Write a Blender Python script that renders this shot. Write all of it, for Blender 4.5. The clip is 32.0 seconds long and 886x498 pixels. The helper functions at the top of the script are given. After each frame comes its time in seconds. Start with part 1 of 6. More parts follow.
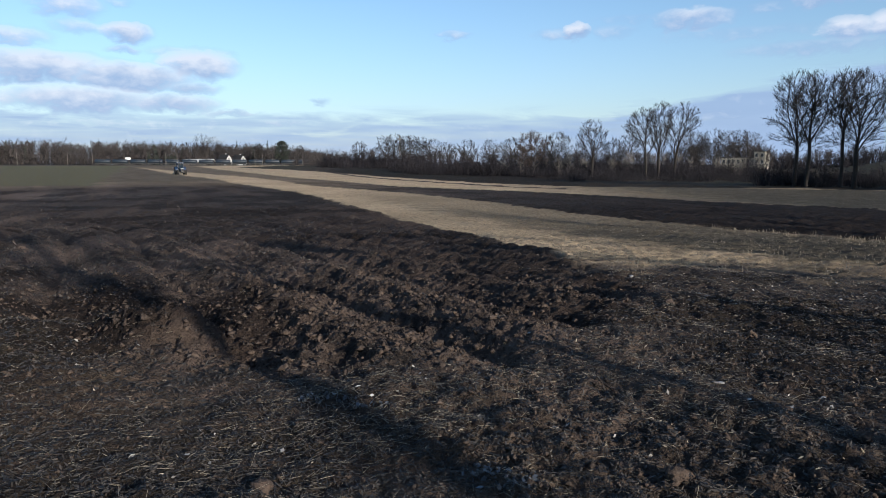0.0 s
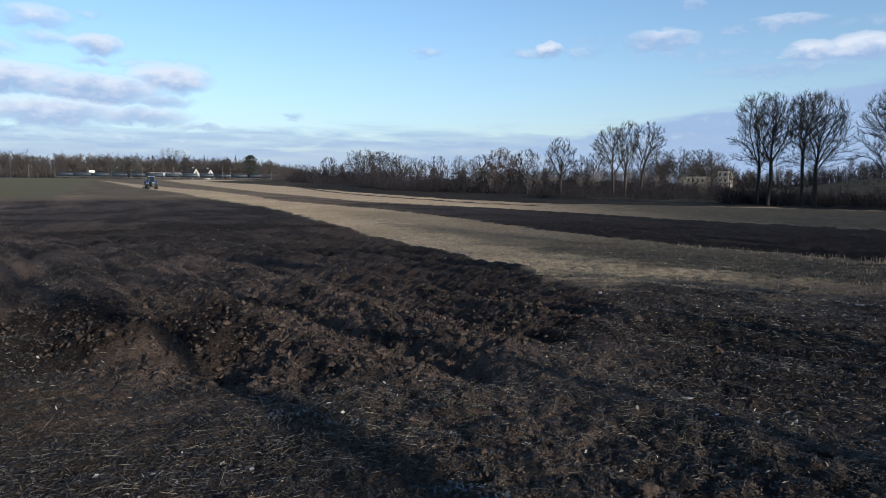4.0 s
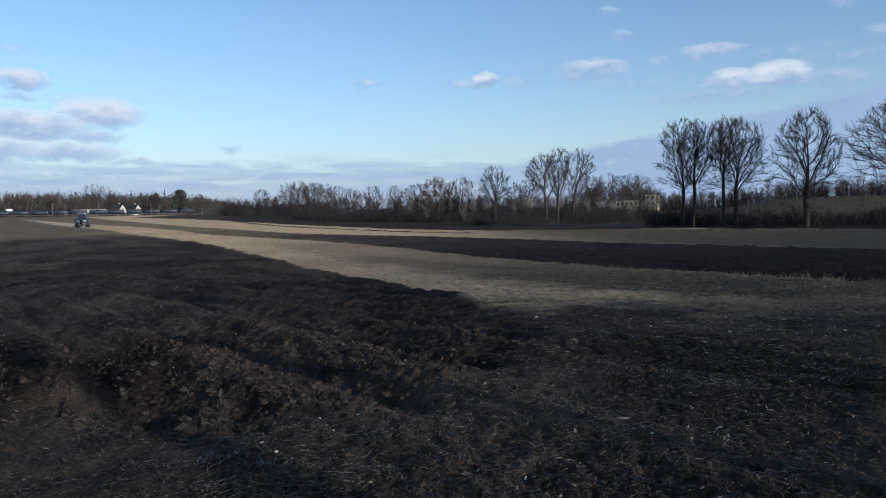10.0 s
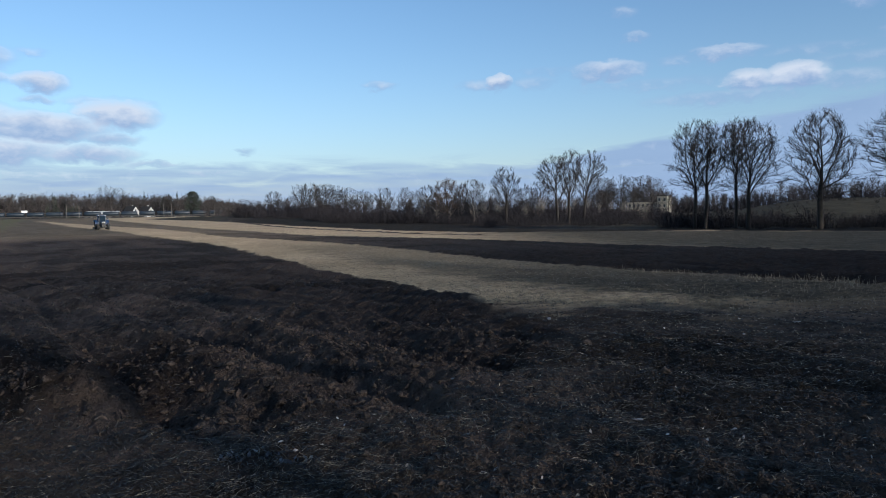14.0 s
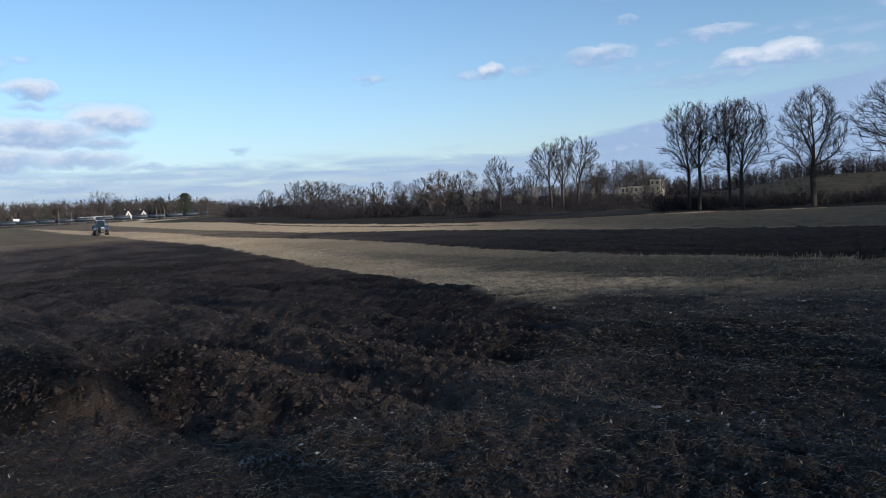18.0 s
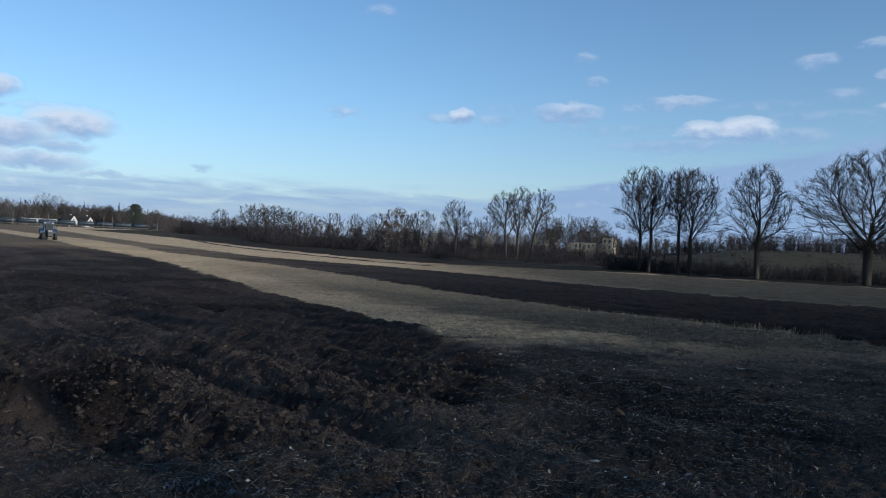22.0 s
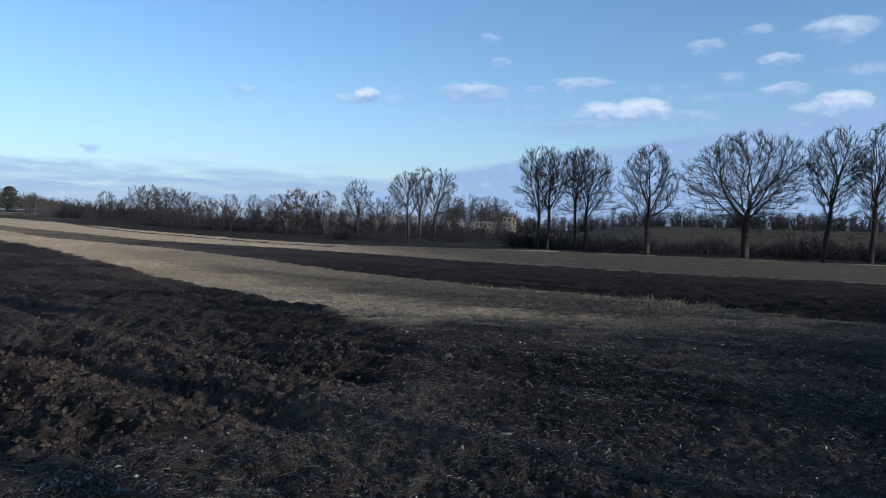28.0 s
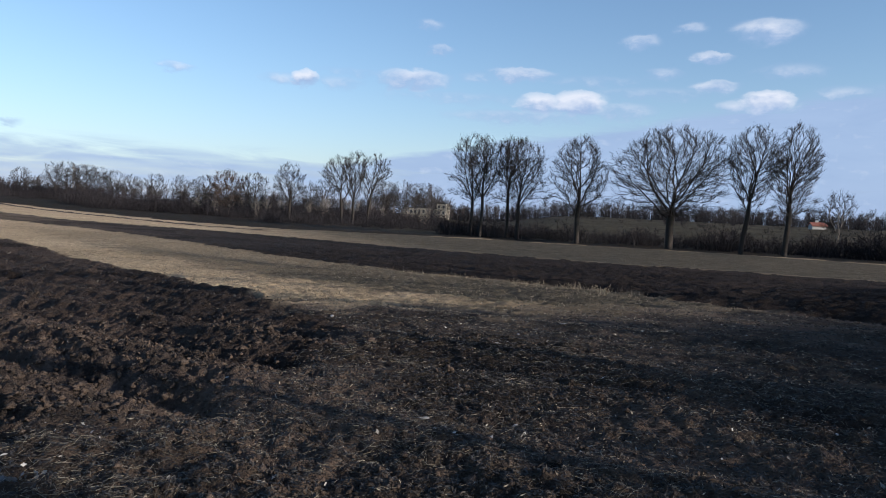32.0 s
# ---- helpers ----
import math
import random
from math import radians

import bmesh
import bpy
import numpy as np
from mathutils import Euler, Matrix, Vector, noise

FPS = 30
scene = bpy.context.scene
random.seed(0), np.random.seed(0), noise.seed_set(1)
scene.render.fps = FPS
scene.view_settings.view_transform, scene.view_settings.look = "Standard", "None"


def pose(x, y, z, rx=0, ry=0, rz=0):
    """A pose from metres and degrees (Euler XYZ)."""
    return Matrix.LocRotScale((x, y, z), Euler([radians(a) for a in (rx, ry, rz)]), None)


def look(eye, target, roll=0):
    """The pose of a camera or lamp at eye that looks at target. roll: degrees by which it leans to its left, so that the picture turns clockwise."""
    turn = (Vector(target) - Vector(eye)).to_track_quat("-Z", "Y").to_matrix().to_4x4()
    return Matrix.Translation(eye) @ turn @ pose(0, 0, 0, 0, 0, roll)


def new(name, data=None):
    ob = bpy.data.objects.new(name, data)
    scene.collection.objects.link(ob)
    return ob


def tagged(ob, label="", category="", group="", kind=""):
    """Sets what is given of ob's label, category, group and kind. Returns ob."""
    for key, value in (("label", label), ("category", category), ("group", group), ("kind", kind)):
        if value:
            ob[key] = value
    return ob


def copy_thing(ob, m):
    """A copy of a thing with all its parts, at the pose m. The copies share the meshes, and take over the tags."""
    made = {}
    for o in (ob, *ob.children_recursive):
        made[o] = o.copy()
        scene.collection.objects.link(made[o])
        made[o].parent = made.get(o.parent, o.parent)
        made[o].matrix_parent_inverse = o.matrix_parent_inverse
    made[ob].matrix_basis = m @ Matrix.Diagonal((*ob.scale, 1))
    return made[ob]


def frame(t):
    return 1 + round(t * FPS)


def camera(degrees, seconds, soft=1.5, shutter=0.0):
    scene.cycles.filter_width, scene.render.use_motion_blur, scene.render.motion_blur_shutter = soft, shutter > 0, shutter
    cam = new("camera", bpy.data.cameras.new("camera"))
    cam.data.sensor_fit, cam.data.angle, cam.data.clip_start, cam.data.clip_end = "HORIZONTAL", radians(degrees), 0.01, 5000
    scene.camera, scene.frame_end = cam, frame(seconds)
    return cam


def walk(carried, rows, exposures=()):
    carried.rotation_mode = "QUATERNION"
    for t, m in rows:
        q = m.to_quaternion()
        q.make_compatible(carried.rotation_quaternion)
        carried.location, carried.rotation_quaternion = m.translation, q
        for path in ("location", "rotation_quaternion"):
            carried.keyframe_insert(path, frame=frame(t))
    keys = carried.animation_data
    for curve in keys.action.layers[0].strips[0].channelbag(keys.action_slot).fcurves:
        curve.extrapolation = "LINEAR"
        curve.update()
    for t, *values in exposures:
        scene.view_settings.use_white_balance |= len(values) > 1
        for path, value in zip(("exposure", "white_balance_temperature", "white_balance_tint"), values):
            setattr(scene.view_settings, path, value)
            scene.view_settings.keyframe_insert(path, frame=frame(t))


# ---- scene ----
cam = camera(64.40, 32.0, soft=1.0)
PATH = [
    (0.0, 0.000, -0.000, 1.650, 83.20, -0.00, -0.00),
    (0.5, 0.002, -0.006, 1.653, 83.32, -0.91, -0.86),
    (1.0, 0.006, 0.008, 1.646, 83.36, -0.84, -1.34),
    (1.5, 0.008, 0.018, 1.651, 83.25, -0.51, -0.88),
    (2.0, 0.006, 0.024, 1.653, 83.69, -0.16, -0.80),
    (2.5, 0.006, 0.011, 1.656, 84.42, -0.56, -1.07),
    (4.5, -0.029, -0.018, 1.651, 84.58, -0.73, -2.98),
    (5.0, -0.035, -0.031, 1.651, 85.38, -1.17, -3.55),
    (5.5, -0.051, -0.032, 1.648, 85.07, -0.88, -4.38),
    (6.0, -0.047, -0.037, 1.643, 85.45, -0.83, -5.08),
    (6.5, -0.047, -0.019, 1.650, 85.66, -0.36, -4.80),
    (7.0, -0.036, 0.001, 1.650, 86.36, 0.18, -6.09),
    (7.5, -0.029, 0.004, 1.649, 86.69, 0.62, -5.82),
    (8.0, -0.008, -0.002, 1.650, 86.22, 1.08, -8.20),
    (8.5, -0.009, -0.013, 1.650, 86.77, 0.72, -9.26),
    (9.0, 0.011, 0.016, 1.645, 86.33, 1.06, -9.61),
    (9.5, 0.015, 0.023, 1.647, 86.31, 0.72, -8.37),
    (10.0, 0.016, 0.027, 1.646, 86.85, 0.90, -7.65),
    (10.5, -0.000, 0.029, 1.644, 86.71, 1.66, -7.95),
    (11.0, -0.014, 0.004, 1.646, 86.69, 1.68, -7.74),
    (11.5, -0.025, -0.026, 1.651, 86.95, 1.23, -7.12),
    (12.0, -0.029, -0.033, 1.646, 86.85, 1.16, -6.02),
    (12.5, -0.024, -0.036, 1.647, 86.71, 1.19, -5.96),
    (13.0, -0.032, -0.025, 1.646, 87.31, 1.06, -6.61),
    (13.5, -0.033, -0.023, 1.650, 87.47, 0.93, -6.40),
    (14.0, -0.033, -0.021, 1.649, 87.01, 0.88, -6.77),
    (14.5, -0.019, -0.004, 1.643, 86.70, 1.34, -7.10),
    (16.5, -0.162, 0.015, 1.676, 87.15, 5.07, -9.72),
    (17.0, -0.223, 0.017, 1.688, 86.74, 2.75, -10.77),
    (17.5, -0.199, 0.021, 1.687, 85.73, 2.00, -8.01),
    (18.0, -0.154, 0.030, 1.683, 86.31, 3.15, -7.30),
    (18.5, -0.175, 0.026, 1.684, 87.22, 3.43, -6.91),
    (19.0, -0.171, 0.039, 1.658, 88.67, -0.30, -9.15),
    (19.5, -0.151, 0.065, 1.646, 89.12, -0.14, -9.44),
    (20.0, -0.158, 0.093, 1.641, 88.86, -1.99, -9.20),
    (20.5, -0.167, 0.072, 1.642, 88.42, -1.90, -9.89),
    (21.0, -0.181, 0.048, 1.654, 89.32, -0.97, -11.44),
    (21.5, -0.203, 0.025, 1.662, 89.68, -1.42, -12.16),
    (22.0, -0.183, 0.044, 1.656, 89.52, -2.56, -10.94),
    (22.5, -0.167, 0.074, 1.656, 88.97, -2.13, -11.50),
    (23.0, -0.179, 0.092, 1.646, 88.26, -2.50, -10.65),
    (23.5, -0.171, 0.127, 1.639, 87.52, -2.25, -10.74),
    (24.0, -0.173, 0.107, 1.632, 86.79, -1.36, -10.13),
    (24.5, -0.193, 0.084, 1.644, 86.84, -1.97, -8.37),
    (26.5, -0.066, 0.231, 1.560, 86.31, -3.29, -11.49),
    (27.0, -0.071, 0.257, 1.566, 86.55, -3.40, -12.87),
    (27.5, -0.115, 0.265, 1.558, 86.74, -1.42, -20.46),
    (28.0, -0.157, 0.281, 1.586, 88.21, -1.76, -18.88),
    (28.5, -0.116, 0.265, 1.585, 89.09, -3.48, -17.20),
    (29.0, -0.082, 0.261, 1.569, 88.11, -2.96, -17.25),
    (29.5, -0.071, 0.264, 1.564, 86.89, -0.43, -18.69),
    (30.0, -0.050, 0.276, 1.558, 86.87, -0.91, -20.03),
    (30.5, -0.027, 0.280, 1.548, 86.10, -0.98, -21.80),
    (31.0, -0.051, 0.316, 1.560, 87.15, -1.27, -23.18),
    (31.5, -0.039, 0.324, 1.544, 86.47, -2.08, -22.80),
    (32.0, -0.022, 0.335, 1.549, 87.34, -3.01, -24.24),
]
walk(cam, [(t, pose(*p)) for t, *p in PATH],
     ((0.0, 0.60, 5480, 8), (5.0, 0.57, 5480, 8), (9.0, 0.50, 5480, 8), (12.0, 0.46, 5480, 8), (14.0, 0.42, 5340, 7), (16.0, 0.46, 5400, 7), (18.0, 0.52, 5500, 8), (20.0, 0.32, 5120, 4), (24.0, 0.44, 5260, 6), (28.0, 0.52, 5160, 7), (30.0, 0.48, 5300, 8), (32.0, 0.66, 5640, 10)))

# ---------------------------------------------------------------- light
SUN_AZ = 36.0          # degrees to the right of straight behind
SUN_EL = 14.5
to_sun = Vector((math.sin(radians(SUN_AZ)) * math.cos(radians(SUN_EL)), -math.cos(radians(SUN_AZ)) * math.cos(radians(SUN_EL)), math.sin(radians(SUN_EL))))

world = bpy.data.worlds.new("sky")
scene.world = world
world.use_nodes = True
wn, wl = world.node_tree.nodes, world.node_tree.links
wn.clear()
sky = wn.new("ShaderNodeTexSky")
sky.sky_type = "NISHITA"
sky.sun_disc = False
sky.sun_elevation = radians(SUN_EL)
sky.sun_rotation = radians(180 - SUN_AZ)
sky.air_density, sky.dust_density, sky.ozone_density = 1.03, 0.72, 1.9
sky_back = wn.new("ShaderNodeBackground")
sky_back.inputs["Strength"].default_value = 0.106
sky_out = wn.new("ShaderNodeOutputWorld")
wl.new(sky.outputs[0], sky_back.inputs[0])
wl.new(sky_back.outputs[0], sky_out.inputs[0])

sun_data = bpy.data.lights.new("sun", "SUN")
sun_data.energy, sun_data.angle, sun_data.color = 5.0, radians(0.53), (1.0, 0.81, 0.60)
sun = new("sun", sun_data)
sun.matrix_world = look(to_sun * 100, (0, 0, 0))


# ---------------------------------------------------------------- numbers in bulk
def smooth(a, b, t):
    t = np.clip((t - a) / (b - a), 0, 1)
    return t * t * (3 - 2 * t)


def hashed(ix, iy, seed):
    h = (ix.astype(np.int64) * 374761393 + iy.astype(np.int64) * 668265263 + seed * 974634777) & 0xFFFFFFFF
    h = ((h ^ (h >> 13)) * 1274126177) & 0xFFFFFFFF
    h = ((h ^ (h >> 16)) * 2246822519) & 0xFFFFFFFF
    return ((h ^ (h >> 15)) & 0xFFFFFF) / float(0xFFFFFF)


def vnoise(x, y, seed=0):
    ix, iy = np.floor(x), np.floor(y)
    u, v = x - ix, y - iy
    u, v = u * u * (3 - 2 * u), v * v * (3 - 2 * v)
    a, b = hashed(ix, iy, seed), hashed(ix + 1, iy, seed)
    c, d = hashed(ix, iy + 1, seed), hashed(ix + 1, iy + 1, seed)
    return (a * (1 - u) + b * u) * (1 - v) + (c * (1 - u) + d * u) * v


def fbm(x, y, octaves=4, seed=0):
    total, amp, norm = 0.0, 1.0, 0.0
    for k in range(octaves):
        total = total + amp * vnoise(x * 2 ** k + 17.3 * k, y * 2 ** k - 9.1 * k, seed + k)
        norm += amp
        amp *= 0.5
    return total / norm


def lumps(x, y, cell, seed=0):
    """Rounded lumps of uneven size, one a cell, 0 to 1 high."""
    gx, gy = x / cell, y / cell
    ix, iy = np.floor(gx), np.floor(gy)
    best = np.zeros_like(gx)
    for dx in (-1, 0, 1):
        for dy in (-1, 0, 1):
            cx, cy = ix + dx, iy + dy
            px, py = cx + hashed(cx, cy, seed), cy + hashed(cx, cy, seed + 5)
            size = 0.3 + 0.55 * hashed(cx, cy, seed + 9)
            q = 1 - ((gx - px) ** 2 + (gy - py) ** 2) / size ** 2
            best = np.maximum(best, np.sqrt(np.maximum(q, 0)) * size)
    return best


# ---------------------------------------------------------------- the lie of the land
EDGE_A = ((5.5, 6.9, 8.2, 10, 13, 16.6, 24.7, 35, 52, 69.5, 82, 90.6, 104, 125, 160, 200, 300), (0.5, 1.5, 2.2, 2.8, 3.1, 3.2, 2.1, 0.2, -5.3, -11.6, -17.3, -23.0, -31.5, -42, -60, -80, -130))
EDGE_B = ((4, 9.8, 14, 24, 33, 40.3, 48.2, 61.2, 75, 86.6, 97, 147, 190, 300), (15, 14.4, 14.9, 17.4, 17.0, 13.5, 9.8, 5.2, -0.4, -8, -18, -42.5, -67, -130))
EDGE_C = ((30, 35.7, 44, 50, 58, 65, 77, 90, 102, 137, 185, 262, 330), (58, 53.8, 46, 37, 31.5, 26, 19.5, 10, -8, -29, -50.5, -85, -116))
EDGE_D = ((50, 59, 77, 84, 97, 104, 107, 113, 132, 168, 241, 300), (100, 92, 83, 70, 57, 47, 38, 21, 5, -15.5, -51, -87))

FURROW = ((100, 107, 123, 137, 163, 234), (17, 9, -0.6, -9, -20, -42))


def edge(knots, y):
    return (np.interp(y - 1.5, *knots) + np.interp(y, *knots) + np.interp(y + 1.5, *knots)) / 3


def front(x):
    """How near the ploughing comes."""
    return np.interp(x, (-60, -12, -5.4, -3.4, -2.1, -0.1, 0.5, 1.5, 3), (60, 15, 8.8, 7.1, 6.2, 5.8, 6.1, 6.9, 9))


def land(x, y):
    """The ground's height without clods."""
    r = np.hypot(x, y)
    fall = -1.75 * smooth(2, 42, y + 0.15 * x)
    rise = 1.1 * smooth(50, 120, y) * smooth(25, -45, x)
    hill = 5.2 * smooth(140, 345, r) * smooth(0.47, 0.62, np.arctan2(x, np.maximum(y, 1.0))) * smooth(-60, 60, y)
    return fall + rise + hill + 2.0 * smooth(135, 430, r) * smooth(-60, 60, y)


def zones(x, y):
    """Shares of ploughed soil, stubble, straw litter, green crop, rough verge and meadow, and the cross furrow coordinate."""
    r = np.hypot(x, y)
    wob = (fbm(x * 0.8, y * 0.8, 4, 40) - 0.5) * (0.5 + 0.012 * r + 2.2 * smooth(26, 10, r))
    ea, eb, ec, ed = edge(EDGE_A, y), edge(EDGE_B, y), edge(EDGE_C, y), edge(EDGE_D, y)
    s = 0.12 + 0.003 * r + 0.45 * smooth(22, 10, r)

    def right_of(e):
        return smooth(-s, s, x + wob - e)

    ahead = smooth(-0.9, 0.9, y - front(x) + wob)
    left_plough = (1 - right_of(ea)) * ahead
    far_strip = right_of(eb) * (1 - right_of(ec)) * smooth(2, 6, y)
    heap = smooth(1.35, 0.6, np.hypot((x + 2.8) / 0.95, (y - 7.15) / 0.75) + 0.6 * wob)
    plough = np.maximum(np.maximum(left_plough, far_strip), heap)
    strip_three = right_of(ea) * (1 - right_of(eb)) * smooth(14.4, 18.2, y + 0.35 * x - 1.8 * smooth(8, 13, x) + 3 * wob)
    strip_five = right_of(ec) * (1 - right_of(ed)) * smooth(20, 30, y)
    stubble = np.maximum(strip_three, strip_five)
    # one dark open furrow along the far stubble strip
    furrow = np.exp(-((x - np.interp(y, *FURROW)) / (0.5 + 0.002 * r)) ** 2) * smooth(97, 101, y) * smooth(238, 225, y)
    stubble = stubble * (1 - 0.92 * furrow)
    verge = right_of(ed) * smooth(40, 55, y)
    meadow = verge * smooth(20, 32, x - ed + 3 * wob) * smooth(20, 60, x)
    meadow = np.maximum(meadow, verge * smooth(-30, -70, x))
    green = smooth(0, 1.5, -46.8 - (y - 97) * 0.43 - x + 3 * wob) * smooth(90, 93, y + 2 * wob)
    behind = smooth(-2, -9, y)
    litter = np.clip(1 - plough - stubble - verge - green, 0, 1)
    litter = np.clip(litter - furrow, 0, 1)
    plough = np.maximum(plough, furrow) * (1 - green)
    # the newest slices along the unploughed edge are still damp
    newest = 0.72 * smooth(5.5 + 0.22 * r, 1.0 + 0.14 * r, ea - x + 3 * wob) * smooth(8, 15, y + 0.4 * x)
    # patchy darkening of the soil farther out
    older = 0.6 * smooth(13, 24, r) * smooth(0.3, 0.6, fbm(x * 0.12, y * 0.12, 3, 45) + 0.15)
    # far strip: fresh soil, with shade on its right put into the colour
    wet_shade = far_strip * (1 - 0.75 * smooth(20, -30, x)) + left_plough * np.maximum(newest, older) * smooth(118, 92, r)
    # ploughed soil gets paler towards the far left
    far_pale = np.maximum(left_plough * smooth(92, 120, r), 0.6 * far_strip * smooth(0, -35, x)) * (1 - green)
    stubble = np.maximum(stubble, 0.75 * far_pale)
    # worn stubble, and the strips' shaded parts put into colour; lit edges stay bright
    worn = np.maximum(0.88 * far_pale, np.maximum(strip_three * smooth(2.5, 7, x - ea + 4 * wob) * smooth(92, 66, y) * (1 - 0.5 * smooth(28, 60, r)), strip_five * smooth(4, 34, x + 6 * wob) * smooth(1.2, 3.0, ed - x)))
    return plough, stubble, litter * (1 - behind), np.maximum(green, behind * 0.8), verge * (1 - meadow), meadow, x - ea, worn, wet_shade


def clods(x, y, plough, litter, cross):
    r = np.hypot(x, y)
    way = np.degrees(np.arctan2(x, y))
    seen = smooth(-50, -46, way) * smooth(64, 60, way) * smooth(0.9, 1.8, r)
    plough, litter = plough * (0.15 + 0.85 * seen), litter * seen
    near = smooth(130, 15, r)
    # furrow slices, some two metres apart, that run out on the headland
    across = x + 0.52 * y + 0.5 * (fbm(x * 0.22, y * 0.22, 2, 3) - 0.5) + 0.12 * (fbm(x * 1.4, y * 1.4, 3, 9) - 0.5)
    turn = 2 * np.pi * (across - 0.62) / 2.05
    crest = (0.5 + 0.5 * np.cos(turn)) ** 0.85
    slice_two = (0.5 + 0.5 * np.cos(3 * turn + 1.1)) ** 0.9
    ridge = (crest - 0.55) * (0.75 + 0.9 * (fbm(x * 0.5, y * 0.5, 2, 13) - 0.3)) + 0.22 * (slice_two - 0.5) - 0.3 * np.exp(-((np.sin(turn / 2 + np.pi / 2)) / 0.16) ** 2)
    tossed = 0.065 * lumps(x + 0.3 * y, y * 0.62, 0.42, 1) + 0.055 * lumps(x + 4, y - 2, 0.21, 2) + 0.05 * lumps(x + 1, y, 0.065, 44) * smooth(16, 9, r) + 0.06 * lumps(x, y, 0.11, 4) + 0.08 * (fbm(x * 3, y * 3, 4, 6) - 0.5) + 0.09 * (fbm(x * 11, y * 11, 3, 7) - 0.5)
    tossed = tossed + smooth(14, 26, r) * (0.13 * lumps(x, y, 0.75, 41) + 0.10 * lumps(x + 3, y, 0.4, 42))
    rough = plough * (tossed - 0.11 + 0.20 * ridge * smooth(70, 20, r) + 0.11 * (fbm(x * 0.45, y * 0.45, 2, 8) - 0.5)) * (0.4 + 0.6 * near)
    rut = np.sin(2 * np.pi * (0.81 * x + 0.59 * y) / 1.9)
    patchy = smooth(0.42, 0.62, fbm(x * 0.7, y * 0.7, 3, 22))
    streak = vnoise((x + 0.8 * y) * 1.5 + 0.6 * fbm(x, y, 2, 25), (y - 0.8 * x) * 0.3, 24)
    mixed = smooth(3.0, 4.2, r) * smooth(15, 9, r) * smooth(-0.8, 0.9, x) * (0.3 + 0.7 * smooth(0.35, 0.6, streak))
    flat = mixed * litter * (0.03 * lumps(x, y, 0.2, 17) + 0.04 * lumps(x + 2, y, 0.1, 18) + 0.05 * (streak - 0.5) - 0.01)
    flat = flat + litter * (0.07 * (fbm(x * 3, y * 3, 4, 12) - 0.5) + 0.045 * (fbm(x * 13, y * 13, 3, 16) - 0.5) + 0.03 * rut + (0.3 + 0.7 * patchy) * (0.05 * lumps(x, y, 0.2, 14) + 0.045 * lumps(x, y, 0.09, 15))) * smooth(60, 4, r)
    mound = 0.23 * smooth(1.5, 0.3, np.hypot(((x + 2.75) * 0.8 - (y - 7.1) * 0.6) / 0.75, ((x + 2.75) * 0.6 + (y - 7.1) * 0.8) / 0.45))
    hole = -0.16 * np.exp(-((x + 1.95) / 0.35) ** 2 - ((y - 6.75) / 0.5) ** 2)
    crumble = 0.7 + 0.5 * fbm(x * 6, y * 6, 4, 19) + 0.3 * lumps(x, y, 0.14, 27)
    return rough + flat + mound * crumble + hole


# ---------------------------------------------------------------- mesh makers
def mesh_of(name, verts, faces, mat):
    """A mesh from an array of points and an array of triangles or quads."""
    verts, faces = np.asarray(verts, np.float32), np.asarray(faces, np.int32)
    me = bpy.data.meshes.new(name)
    k = faces.shape[1]
    me.vertices.add(len(verts))
    me.vertices.foreach_set("co", verts.ravel())
    me.loops.add(faces.size)
    me.loops.foreach_set("vertex_index", faces.ravel())
    me.polygons.add(len(faces))
    me.polygons.foreach_set("loop_start", np.arange(0, faces.size, k, dtype=np.int32))
    me.update(calc_edges=True)
    me.materials.append(mat)
    return me


def shade_smooth(me):
    me.polygons.foreach_set("use_smooth", np.ones(len(me.polygons), bool))
    return me


def tubes(p0, p1, r0, r1, sides):
    """Tapered open tubes from p0 to p1: points and quads."""
    p0, p1 = np.asarray(p0, float), np.asarray(p1, float)
    d = p1 - p0
    d /= np.linalg.norm(d, axis=1)[:, None] + 1e-9
    ref = np.where(np.abs(d[:, 2:3]) > 0.9, np.array([[1.0, 0, 0]]), np.array([[0, 0, 1.0]]))
    u = np.cross(d, ref)
    u /= np.linalg.norm(u, axis=1)[:, None] + 1e-9
    v = np.cross(d, u)
    a = np.arange(sides) * 2 * np.pi / sides
    ring = u[:, None, :] * np.cos(a)[None, :, None] + v[:, None, :] * np.sin(a)[None, :, None]
    lo = p0[:, None, :] + ring * np.asarray(r0)[:, None, None]
    hi = p1[:, None, :] + ring * np.asarray(r1)[:, None, None]
    verts = np.concatenate([lo, hi], 1).reshape(-1, 3)
    base = (np.arange(len(p0)) * 2 * sides)[:, None]
    i, j = np.arange(sides), (np.arange(sides) + 1) % sides
    quads = np.stack([base + i, base + j, base + sides + j, base + sides + i], 2).reshape(-1, 4)
    return verts, quads


def ribbons(p0, p1, r0, r1, seed=0):
    """Thin flat slivers for fine twigs: points and quads."""
    p0, p1 = np.asarray(p0, float), np.asarray(p1, float)
    w = np.cross(p1 - p0, np.random.RandomState(seed).randn(len(p0), 3))
    w /= np.linalg.norm(w, axis=1)[:, None] + 1e-9
    a, b = w * np.asarray(r0)[:, None], w * np.asarray(r1)[:, None]
    return np.stack([p0 - a, p0 + a, p1 + b, p1 - b], 1).reshape(-1, 3), np.arange(4 * len(p0)).reshape(-1, 4)


def part(name, data, parent, label="", mat=None):
    """Links a bmesh or a mesh as one object under a thing or part."""
    if isinstance(data, bmesh.types.BMesh):
        me = bpy.data.meshes.new(name)
        data.to_mesh(me)
        data.free()
        data = me
    if mat:
        data.materials.append(mat)
    ob = new(name, data)
    ob.parent = parent
    return tagged(ob, label)


